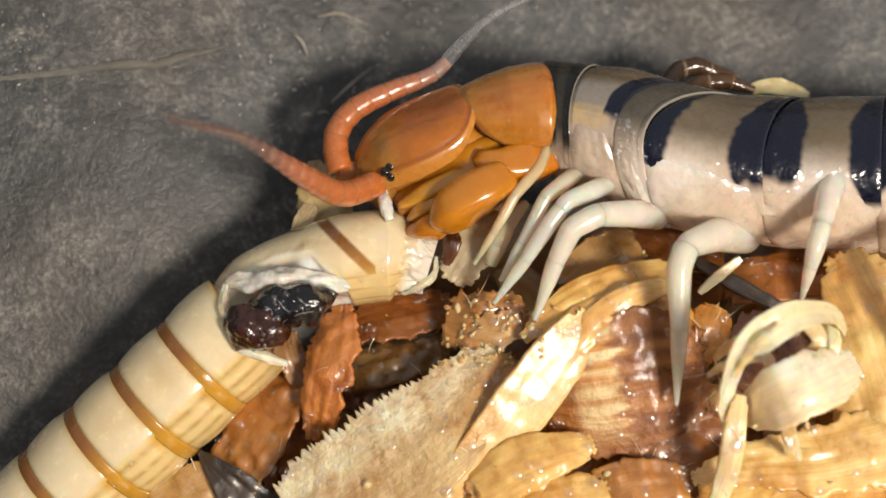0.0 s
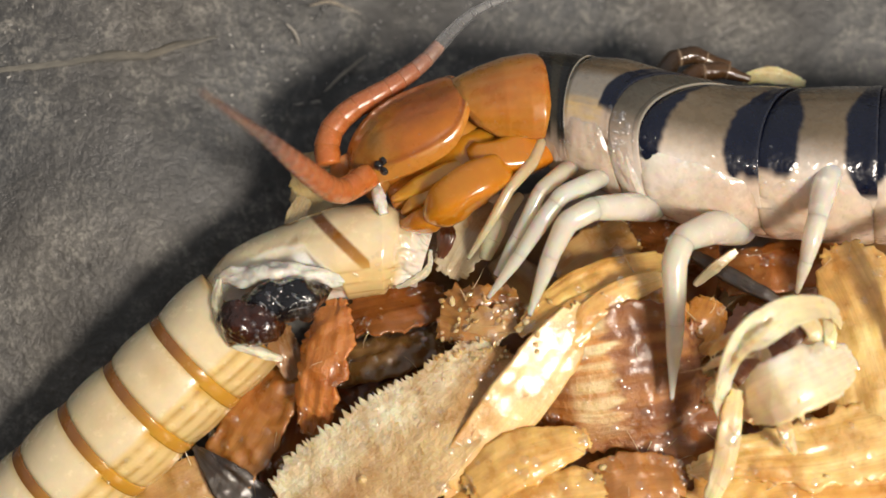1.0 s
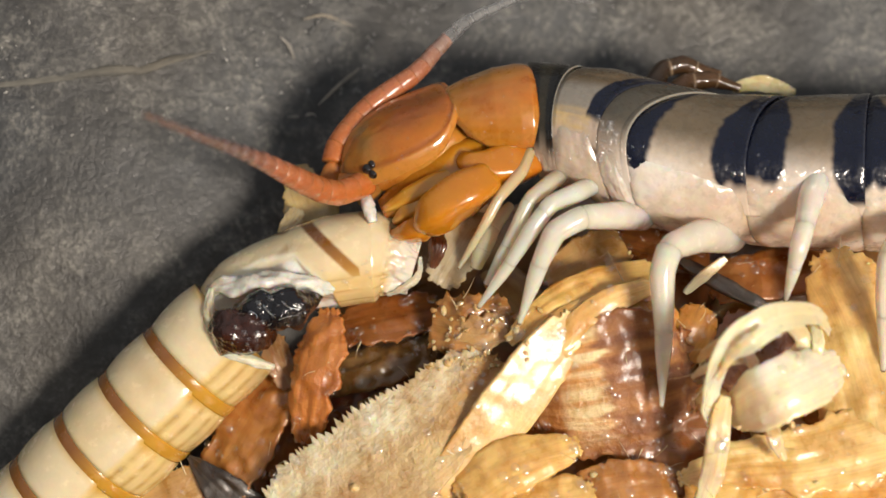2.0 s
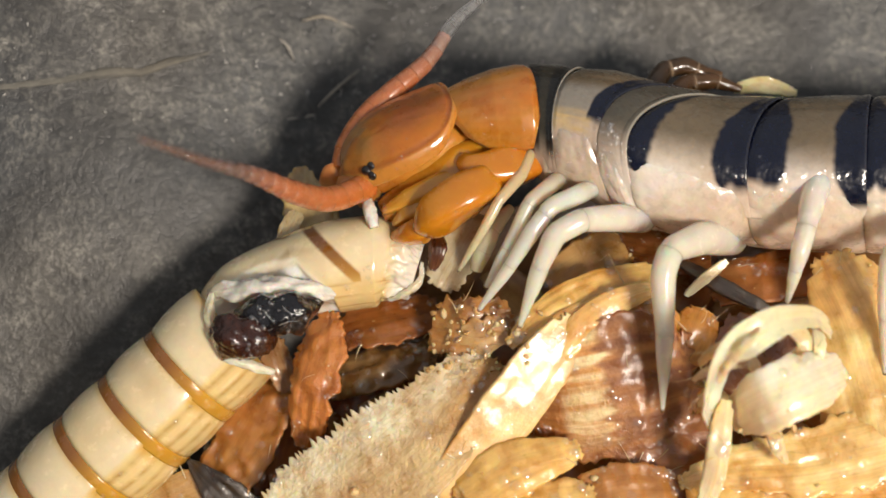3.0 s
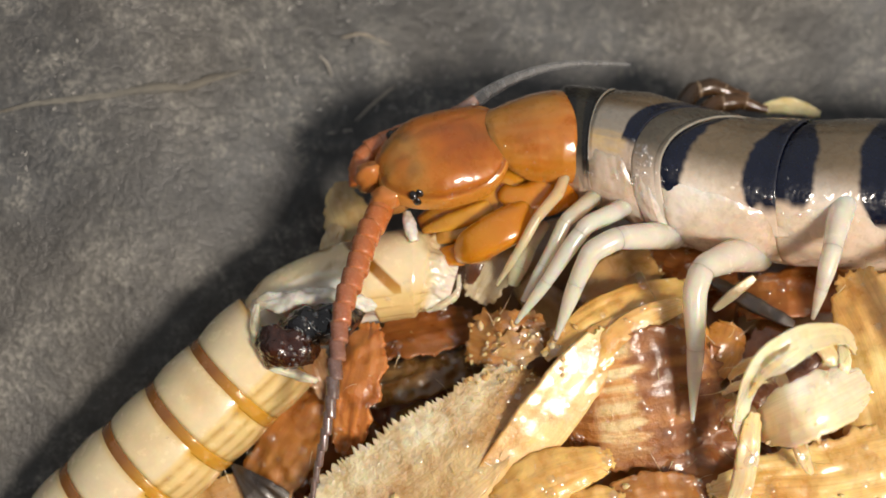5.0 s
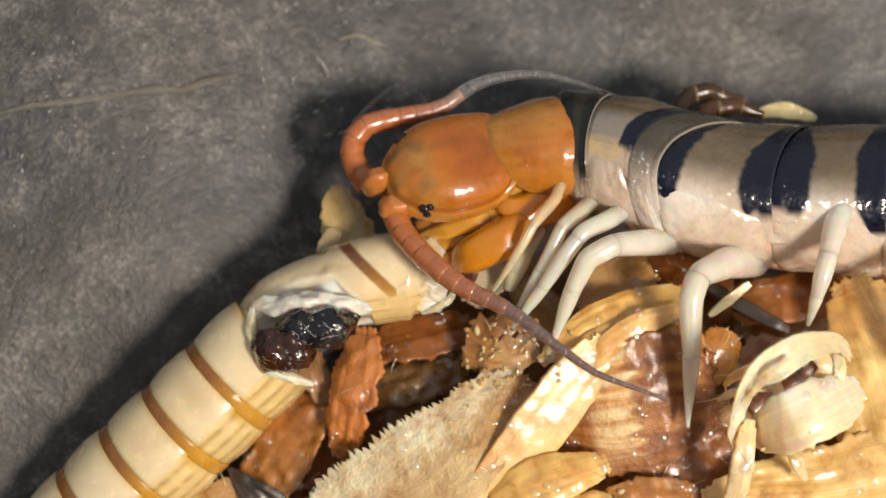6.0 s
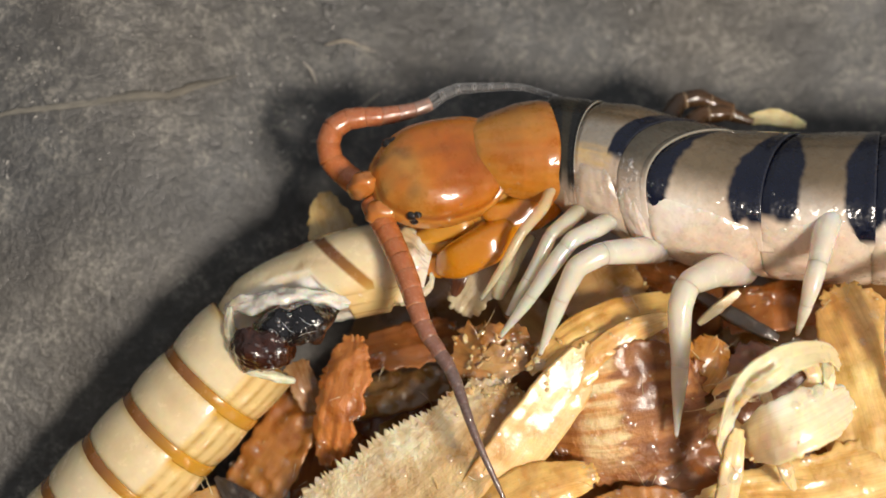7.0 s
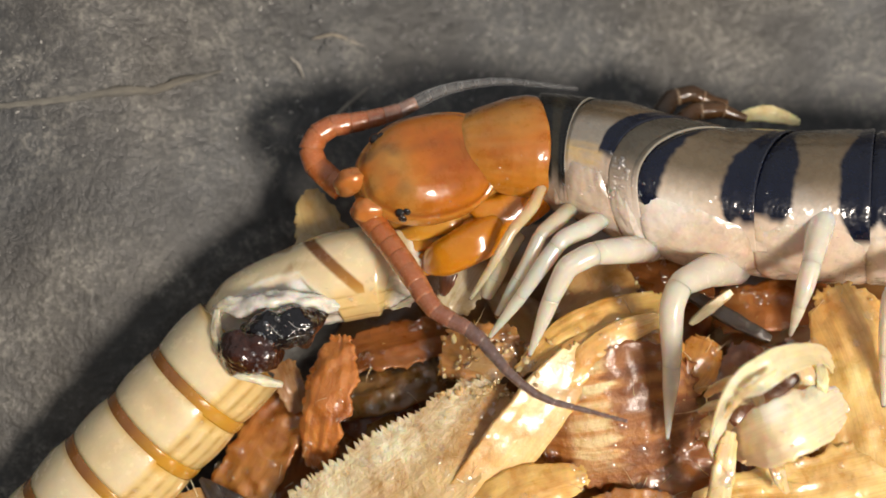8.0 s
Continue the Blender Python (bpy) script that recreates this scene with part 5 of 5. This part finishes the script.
def crumbs():
    """Loose wood crumbs caught between the shavings."""
    bead = bmesh.new()
    bmesh.ops.create_icosphere(bead, subdivisions=1, radius=1.0)
    ball = [v.co.copy() for v in bead.verts]
    sides = [[v.index for v in f.verts] for f in bead.faces]
    bead.free()
    r = random.Random(33)
    verts, faces, tones, own = [], [], [], []
    base = at(860, 600, 2)
    for o in list(scene.objects):
        if o.type != "MESH" or o.name not in HOSTS or not o.name.startswith("wood_shaving"):
            continue
        m = Matrix.Translation(ORIGIN[o.name])
        for v in o.data.vertices:
            p = m @ v.co
            crumbly = 0.014 if (at(780, 0).x < p.x < at(950, 0).x and at(0, 640).y < p.y < at(0, 500).y) else 0.0003
            if r.random() > crumbly or v.normal.z < 0.1:
                continue
            size = r.uniform(0.05, 0.20) * 0.001
            stretch = Vector((r.uniform(0.5, 1.6), r.uniform(0.5, 1.2), r.uniform(0.4, 1.0)))
            turn = Euler((r.uniform(0, 3), r.uniform(0, 3), r.uniform(0, 3))).to_matrix()
            tone = lerp3((0.60, 0.40, 0.20), (0.86, 0.74, 0.52), r.random())
            k = len(verts)
            for q in ball:
                j = q * (size * r.uniform(0.7, 1.25))
                verts.append(p - base + turn @ Vector((j.x * stretch.x, j.y * stretch.y, j.z * stretch.z)) + v.normal * size * 0.3)
                tones += [*tone, 1.0]
                own += [q.x * size * 1000, q.y * size * 1000, k * 0.1, 1.0]
            faces += [[k + i for i in f] for f in sides]
    me = bpy.data.meshes.new("wood_crumbs")
    me.from_pydata(verts, [], faces)
    for name, values in (("tint", tones), ("along", own)):
        me.attributes.new(name, "FLOAT_COLOR", "POINT").data.foreach_set("color", values)
    me.materials.append(M_WOOD)
    ob = new("wood_crumbs", me)
    ob.matrix_world = BOARD @ Matrix.Translation(base)
    tagged(ob, "damp wood crumbs scattered over the shavings", "crumbs", kind="stuff")


crumbs()



def fibres():
    """Loosened wood fibres, thin as hair, that stand off the shavings."""
    r = random.Random(47)
    verts, faces, tones, own = [], [], [], []
    base = at(1200, 700, 3)
    for o in list(scene.objects):
        if o.type != "MESH" or o.name not in HOSTS or not o.name.startswith(("wood_shaving", "wood_curl")):
            continue
        m = Matrix.Translation(ORIGIN[o.name])
        share = 9 / len(o.data.vertices)
        for v in o.data.vertices:
            if r.random() > share or v.normal.z < -0.2:
                continue
            p = m @ v.co - base
            way = Vector((r.uniform(-1, 1), r.uniform(-1, 1), r.uniform(-0.1, 0.5))).normalized()
            curl = Vector((r.uniform(-1, 1), r.uniform(-1, 1), r.uniform(-0.8, 0.4)))
            length, thick = r.uniform(0.3, 1.3) * 0.001, r.uniform(0.012, 0.035) * 0.001
            side = way.cross(Vector((0.2, 0.1, 1))).normalized()
            top = side.cross(way)
            tone = lerp3((0.72, 0.50, 0.24), (0.92, 0.84, 0.66), r.random())
            k = len(verts)
            for i in range(7):
                f = i / 6
                c = p + way * (length * f) + curl * (length * 0.45 * f * f)
                for j in range(5):
                    a = 2 * math.pi * j / 5
                    verts.append(c + (side * math.cos(a) + top * math.sin(a)) * thick * (1 - 0.75 * f))
                    tones += [*tone, 1.0]
                    own += [f * 1.0, 0.0, k * 0.01, 1.0]
            for i in range(6):
                for j in range(5):
                    n = (j + 1) % 5
                    faces.append([k + i * 5 + j, k + i * 5 + n, k + i * 5 + 5 + n, k + i * 5 + 5 + j])
    me = bpy.data.meshes.new("wood_fibres")
    me.from_pydata(verts, [], faces)
    me.shade_smooth()
    for name, values in (("tint", tones), ("along", own)):
        me.attributes.new(name, "FLOAT_COLOR", "POINT").data.foreach_set("color", values)
    me.materials.append(M_WOOD)
    ob = new("wood_fibres", me)
    ob.matrix_world = BOARD @ Matrix.Translation(base)
    tagged(ob, "hair-thin pale wood fibres standing off the shavings", "fibres", kind="stuff")


fibres()

# ---- small marks on the tub's wall ----


def wall_point(x, y, off=0.02):
    """Where the line of the board through (x, y) meets the back wall; metres in the board's space."""
    best = None
    for k in range(240):
        w = 4 - k * 0.075
        p = BOARD @ at(x, y, w)
        if p.y * 1000 > wall_y(p.x * 1000, p.z * 1000) - off:
            return at(x, y, w)
        best = w
    return at(x, y, best)


def crease():
    pts = [wall_point(x, y) for x, y in ((-90, 160), (0, 140), (110, 128), (200, 116), (280, 112), (330, 98), (400, 82))]
    bm = shaving(pts, [2.0 * U, 4 * U, 6 * U, 7 * U, 8 * U, 6 * U, 2 * U], grain((0.24, 0.225, 0.185), (0.08, 0.078, 0.07), 4, 0.9, 40, (0.08, 0.078, 0.07), 24.0), facing=(0.1, 0.1, 1), thick=0.03, ragged=0.7, rows=7, cols=130, seed=40.0, rough=0.02)
    lone("wall_crease", bm, M_SPECK, pts[3], "pale raised crease scratched across the tub wall", "crease", kind="structure")


crease()


def specks():
    bm = bmesh.new()
    colour = bm.verts.layers.float_color.new("tint")
    r = random.Random(11)
    for k in range(1100):
        x, y = r.uniform(-60, 1640), r.uniform(-90, 900)
        if x > 600 and y > 260 or (x > 300 and y > 620):
            continue
        p = wall_point(x, y, 0.0)
        size = r.choice((0.8, 1.0, 1.2, 1.6, 2.2)) * U
        angle = r.uniform(0, math.pi)
        a = Vector((math.cos(angle), math.sin(angle), 0)) * size * r.uniform(1, 3.0)
        b = Vector((-math.sin(angle), math.cos(angle), 0)) * size
        out = Vector((0, 0.1, 1)) * size * 0.8
        tone = r.uniform(0.12, 0.6)
        vs = [bm.verts.new(q) for q in (p + a, p + b, p - a, p - b, p + out)]
        for v in vs:
            v[colour] = (tone, tone * 0.97, tone * 0.9, 1)
        for i in range(4):
            bm.faces.new((vs[i], vs[(i + 1) % 4], vs[4]))
    for k in range(420):
        p = wall_point(r.uniform(560, 1640), r.uniform(-90, 175), 0.0)
        size = r.uniform(1.5, 4.5) * U
        angle = r.uniform(0, math.pi)
        a = Vector((math.cos(angle), math.sin(angle), 0)) * size * r.uniform(1, 1.8)
        b = Vector((-math.sin(angle), math.cos(angle), 0)) * size
        tone = r.uniform(0.08, 0.26)
        vs = [bm.verts.new(q) for q in (p + a, p + b, p - a, p - b, p + Vector((0, 0.1, 1)) * size * 0.4)]
        for v in vs:
            v[colour] = (tone, tone, tone * 0.98, 1)
        for i in range(4):
            bm.faces.new((vs[i], vs[(i + 1) % 4], vs[4]))
    lone("dust_specks", bm, M_SPECK, wall_point(200, 300), "pale dust specks stuck to the tub wall", "dust", kind="stuff")


specks()


def scratch(points, label):
    pts = [wall_point(x, y, 0.03) for x, y in points]
    bm = shaving(pts, [1.0 * U, 3.0 * U, 1.2 * U], grain((0.45, 0.44, 0.41), (0.2, 0.2, 0.19), 2, 0.8, 43), facing=(0.1, 0.1, 1), thick=0.05, ragged=0.5, rows=4, cols=24, seed=43.0, rough=0.02)
    lone("wall_scratch", bm, M_SPECK, pts[1], label, "scratch", kind="structure")


scratch([(533, 203), (556, 200), (580, 197)], "short bright scratch on the tub wall")
scratch([(520, 60), (535, 75), (545, 100)], "faint curved scratch on the tub wall")
scratch([(586, 182), (620, 150), (660, 118)], "long faint scratch on the tub wall")
scratch([(560, 30), (600, 24), (650, 44)], "curved pale scratch on the tub wall")

# ---- what moves ----


def head_pose(t):
    rows = HEAD_ROWS
    for a, b in zip(rows, rows[1:]):
        if a[0] <= t <= b[0]:
            f = (t - a[0]) / (b[0] - a[0])
            dx, dy, pitch, yaw, roll = (p + (q - p) * f for p, q in zip(a[1:], b[1:]))
            break
    place = HEAD_AT - ORIGIN[centipede.name] + Vector((dx, -dy, 0)) * U
    return Matrix.Translation(place) @ pose(0, 0, 0, 0, 0, pitch) @ pose(0, 0, 0, 0, yaw, 0) @ pose(0, 0, 0, roll, 0, 0)


# seconds, shift on the board, front down, front outwards, back turned outwards (degrees)
HEAD_ROWS = [(0, 0, 0, 27, 0, 34), (1.0, 0, 0, 27, 0, 34), (1.5, 0, -4, 26, 0, 33), (3.5, -5, -13, 28, 2, 32), (4.3, -6, -13, 28, 4, 33), (4.5, -4, -10, 27, 4, 36), (4.7, 0, 2, 20, 6, 46),
             (5.8, 20, 19, 14, 14, 66), (6.5, 24, 22, 14, 16, 70), (7.0, 20, 16, 14, 16, 72), (7.5, 17, 16, 14, 18, 75), (8.0, 18, 14, 14, 18, 72)]
COLLAR_ROWS = [(0, 0, 0, 4, 0, 22), (4.5, 0, -4, 4, 0, 22), (4.7, 1, 0, 3, 2, 28), (5.8, 6, 8, 2, 4, 43), (6.5, 6, 9, 2, 4, 45), (7, 0, 3, 2, 4, 46), (8, -2, 0, 2, 4, 45)]

FAR_BENDS = [
    (0, [(602, 300, 0.6), (592, 245, 0.3), (625, 195, 0.0), (700, 158, -0.4), (770, 130, -0.8), (815, 80, -1.1), (870, 30, -1.5), (940, -5, -1.9)]),
    (0.5, [(597, 297, 0.6), (592, 242, 0.3), (638, 197, 0.0), (713, 157, -0.4), (783, 102, -0.8), (828, 57, -1.1), (903, 8, -1.5), (973, -22, -1.9)]),
    (1, [(594, 302, 0.6), (592, 253, 0.3), (632, 209, 0.0), (702, 170, -0.4), (762, 126, -0.8), (807, 77, -1.1), (861, 33, -1.5), (931, 9, -1.9)]),
    (1.5, [(603, 283, 0.6), (613, 248, 0.4), (669, 189, 0.1), (754, 135, -0.3), (804, 81, -0.7), (880, 35, -1.0), (970, 10, -1.4), (1069, 45, -1.9)]),
    (3, [(636, 288, 0.6), (643, 251, 0.4), (678, 195, 0.0), (739, 141, -0.4), (789, 97, -0.8), (829, 38, -1.2), (879, -5, -1.6), (929, -44, -1.9)]),
    (3.5, [(627, 269, 0.6), (637, 230, 0.4), (683, 180, 0.0), (753, 137, -0.4), (794, 98, -0.7), (844, 44, -1.1), (914, 0, -1.5), (984, -24, -1.9)]),
    (4.1, [(603, 282, 0.6), (614, 247, 0.4), (666, 191, 0.0), (728, 152, -0.4), (790, 107, -0.8), (841, 53, -1.2), (903, 8, -1.6), (964, -16, -1.9)]),
    (4.5, [(607, 271, 0.6), (617, 230, 0.4), (675, 175, -0.0), (747, 135, -0.4), (799, 90, -0.8), (846, 35, -1.1), (913, -5, -1.5), (984, -29, -1.9)]),
    (4.7, [(592, 289, 0.6), (603, 243, 0.4), (655, 208, 0.1), (737, 173, -0.3), (799, 143, -0.6), (862, 88, -0.9), (954, 49, -1.4), (1067, 30, -1.9)]),
    (5.8, [(608, 284, 0.6), (583, 243, 0.4), (588, 192, 0.2), (651, 162, -0.2), (733, 148, -0.5), (801, 107, -0.9), (868, 85, -1.2), (956, 76, -1.6), (1023, 95, -1.9)]),
    (6, [(609, 276, 0.6), (579, 225, 0.3), (600, 174, 0.1), (672, 156, -0.2), (745, 140, -0.5), (807, 99, -0.8), (879, 83, -1.2), (952, 86, -1.5), (1050, 118, -1.9)]),
    (6.5, [(619, 276, 0.6), (573, 225, 0.3), (589, 164, 0.0), (661, 149, -0.3), (744, 130, -0.6), (795, 94, -0.9), (867, 75, -1.2), (929, 75, -1.5), (1022, 102, -1.9)]),
    (7, [(612, 263, 0.6), (561, 213, 0.3), (581, 152, 0.0), (664, 143, -0.3), (736, 128, -0.7), (787, 98, -0.9), (849, 94, -1.2), (921, 95, -1.5), (1013, 126, -1.9)]),
    (7.5, [(608, 268, 0.6), (552, 223, 0.3), (573, 173, 0.0), (644, 164, -0.3), (716, 140, -0.6), (787, 115, -0.9), (848, 111, -1.2), (929, 106, -1.6), (1001, 132, -1.9)]),
    (8, [(609, 277, 0.6), (554, 223, 0.3), (574, 173, 0.0), (645, 159, -0.3), (716, 140, -0.6), (776, 110, -0.9), (837, 96, -1.2), (903, 91, -1.5), (999, 102, -1.9)]),
]
NEAR_BENDS = [
    (0, [(665, 325, 1.8), (610, 345, 3.0), (560, 325, 4.5), (480, 275, 7.8), (420, 240, 10.5), (350, 222, 13.5)]),
    (0.5, [(668, 322, 1.8), (613, 347, 3.0), (553, 316, 4.9), (494, 276, 7.4), (434, 245, 10.0), (355, 220, 13.5)]),
    (1, [(661, 324, 1.8), (611, 350, 3.1), (552, 309, 5.6), (493, 256, 8.8), (454, 225, 11.0), (414, 193, 13.5)]),
    (1.5, [(668, 318, 1.8), (619, 337, 2.8), (570, 311, 4.5), (502, 263, 7.4), (444, 226, 10.3), (376, 193, 13.5)]),
    (3, [(678, 318, 1.8), (619, 341, 3.1), (560, 329, 4.8), (483, 291, 7.7), (416, 268, 10.5), (349, 239, 13.5)]),
    (3.5, [(673, 313, 1.8), (623, 337, 2.8), (564, 314, 4.7), (495, 285, 7.1), (426, 265, 9.7), (338, 279, 13.5)]),
    (4, [(660, 309, 1.8), (606, 342, 3.2), (550, 338, 4.9), (485, 309, 7.7), (419, 291, 10.4), (352, 303, 13.5)]),
    (4.1, [(665, 297, 1.8), (624, 311, 3.0), (573, 292, 5.2), (533, 264, 7.5), (493, 235, 10.1), (443, 204, 13.5)]),
    (4.3, [(669, 304, 1.8), (627, 323, 2.8), (566, 320, 4.8), (504, 317, 7.3), (431, 313, 10.4), (369, 329, 13.5)]),
    (4.5, [(658, 306, 1.8), (621, 330, 3.0), (569, 348, 5.2), (516, 365, 7.8), (474, 388, 10.4), (431, 420, 13.5)]),
    (4.7, [(638, 318, 1.8), (606, 368, 2.7), (585, 429, 3.6), (558, 489, 4.5), (546, 591, 5.5), (539, 715, 6.0), (528, 840, 6.1)]),
    (5.8, [(638, 312, 1.8), (648, 362, 2.8), (672, 420, 4.3), (718, 494, 5.9), (779, 570, 7.1), (810, 642, 7.7), (841, 693, 8.0)]),
    (6, [(650, 309, 1.8), (670, 359, 2.6), (721, 413, 3.7), (782, 458, 4.7), (865, 497, 5.5), (948, 559, 5.9), (1021, 611, 6.0), (1074, 632, 6.0)]),
    (6.2, [(643, 314, 1.8), (663, 368, 3.0), (703, 427, 4.5), (744, 496, 5.9), (795, 566, 7.0), (831, 648, 7.6), (857, 700, 7.9)]),
    (6.5, [(649, 319, 1.8), (669, 369, 2.5), (705, 429, 3.5), (740, 519, 4.7), (802, 611, 5.6), (853, 725, 6.0), (926, 830, 6.0)]),
    (7, [(642, 296, 1.8), (672, 355, 2.7), (702, 424, 3.8), (732, 514, 4.9), (783, 595, 5.6), (825, 709, 6.0), (877, 825, 6.0)]),
    (7.2, [(651, 303, 1.8), (681, 361, 3.0), (716, 424, 4.3), (767, 492, 5.7), (828, 551, 6.5), (880, 633, 7.0), (921, 695, 7.2)]),
    (7.5, [(643, 311, 1.8), (683, 369, 2.7), (744, 427, 3.7), (794, 486, 4.6), (866, 535, 5.3), (948, 606, 5.8), (1021, 699, 6.0), (1093, 772, 6.0)]),
    (8, [(644, 309, 1.8), (684, 357, 2.8), (734, 423, 4.1), (774, 481, 5.1), (845, 520, 5.8), (907, 590, 6.2), (968, 636, 6.3), (1035, 655, 6.3)]),
]


def key_antenna(segments, bends):
    length = ANTENNA_LENGTH / JOINTS
    rows = [[] for _ in segments]
    for t, points in bends:
        line = spline([at(*p) for p in points], 120)
        line += [line[-1] + (line[-1] - line[-2]) * k for k in range(1, 120)]
        into = (Matrix.Translation(ORIGIN[centipede.name]) @ head_pose(t)).inverted()
        i, start = 0, line[0]
        for k, row in enumerate(rows):
            while i < len(line) - 1 and (line[i] - start).length < length:
                i += 1
            way = (line[i] - start).normalized()
            side = way.cross(Vector((0, 0, 1))).normalized()
            top = side.cross(way)
            m = Matrix((way, top, -side)).transposed().to_4x4()
            if m.determinant() < 0:
                m = Matrix((way, top, side)).transposed().to_4x4()
            m.translation = start
            row.append((t, into @ m))
            start = start + way * length
    for ob, row in zip(segments, rows):
        walk(ob, row)


def motions():
    walk(head, [(row[0], head_pose(row[0])) for row in HEAD_ROWS])
    base = COLLAR_AT - ORIGIN[centipede.name]
    walk(collar, [(t, Matrix.Translation(base + Vector((dx, -dy, 0)) * U) @ pose(0, 0, 0, 0, 0, pitch) @ pose(0, 0, 0, 0, yaw, 0) @ pose(0, 0, 0, roll - COLLAR_ROWS[0][5], 0, 0))
                  for t, dx, dy, pitch, yaw, roll in COLLAR_ROWS])
    hinge = at(130, 800, 0)
    rows = []
    for t, turn in ((0, 0), (1, 0), (1.5, 0.6), (3, 0), (3.5, 0.6), (4, 1.0), (4.5, 1.5), (4.7, 0.2), (5.8, 0.3), (6, 0.6), (6.5, 1.7), (7, 3.6), (7.5, 3.8), (8, 2.8)):
        rows.append((t, BOARD @ Matrix.Translation(hinge) @ pose(0, 0, 0, 0, 0, turn) @ Matrix.Translation(LARVA_AT - hinge)))
    walk(larva, rows)
    key_antenna(FAR_ANTENNA, FAR_BENDS)
    key_antenna(NEAR_ANTENNA, NEAR_BENDS)


motions()
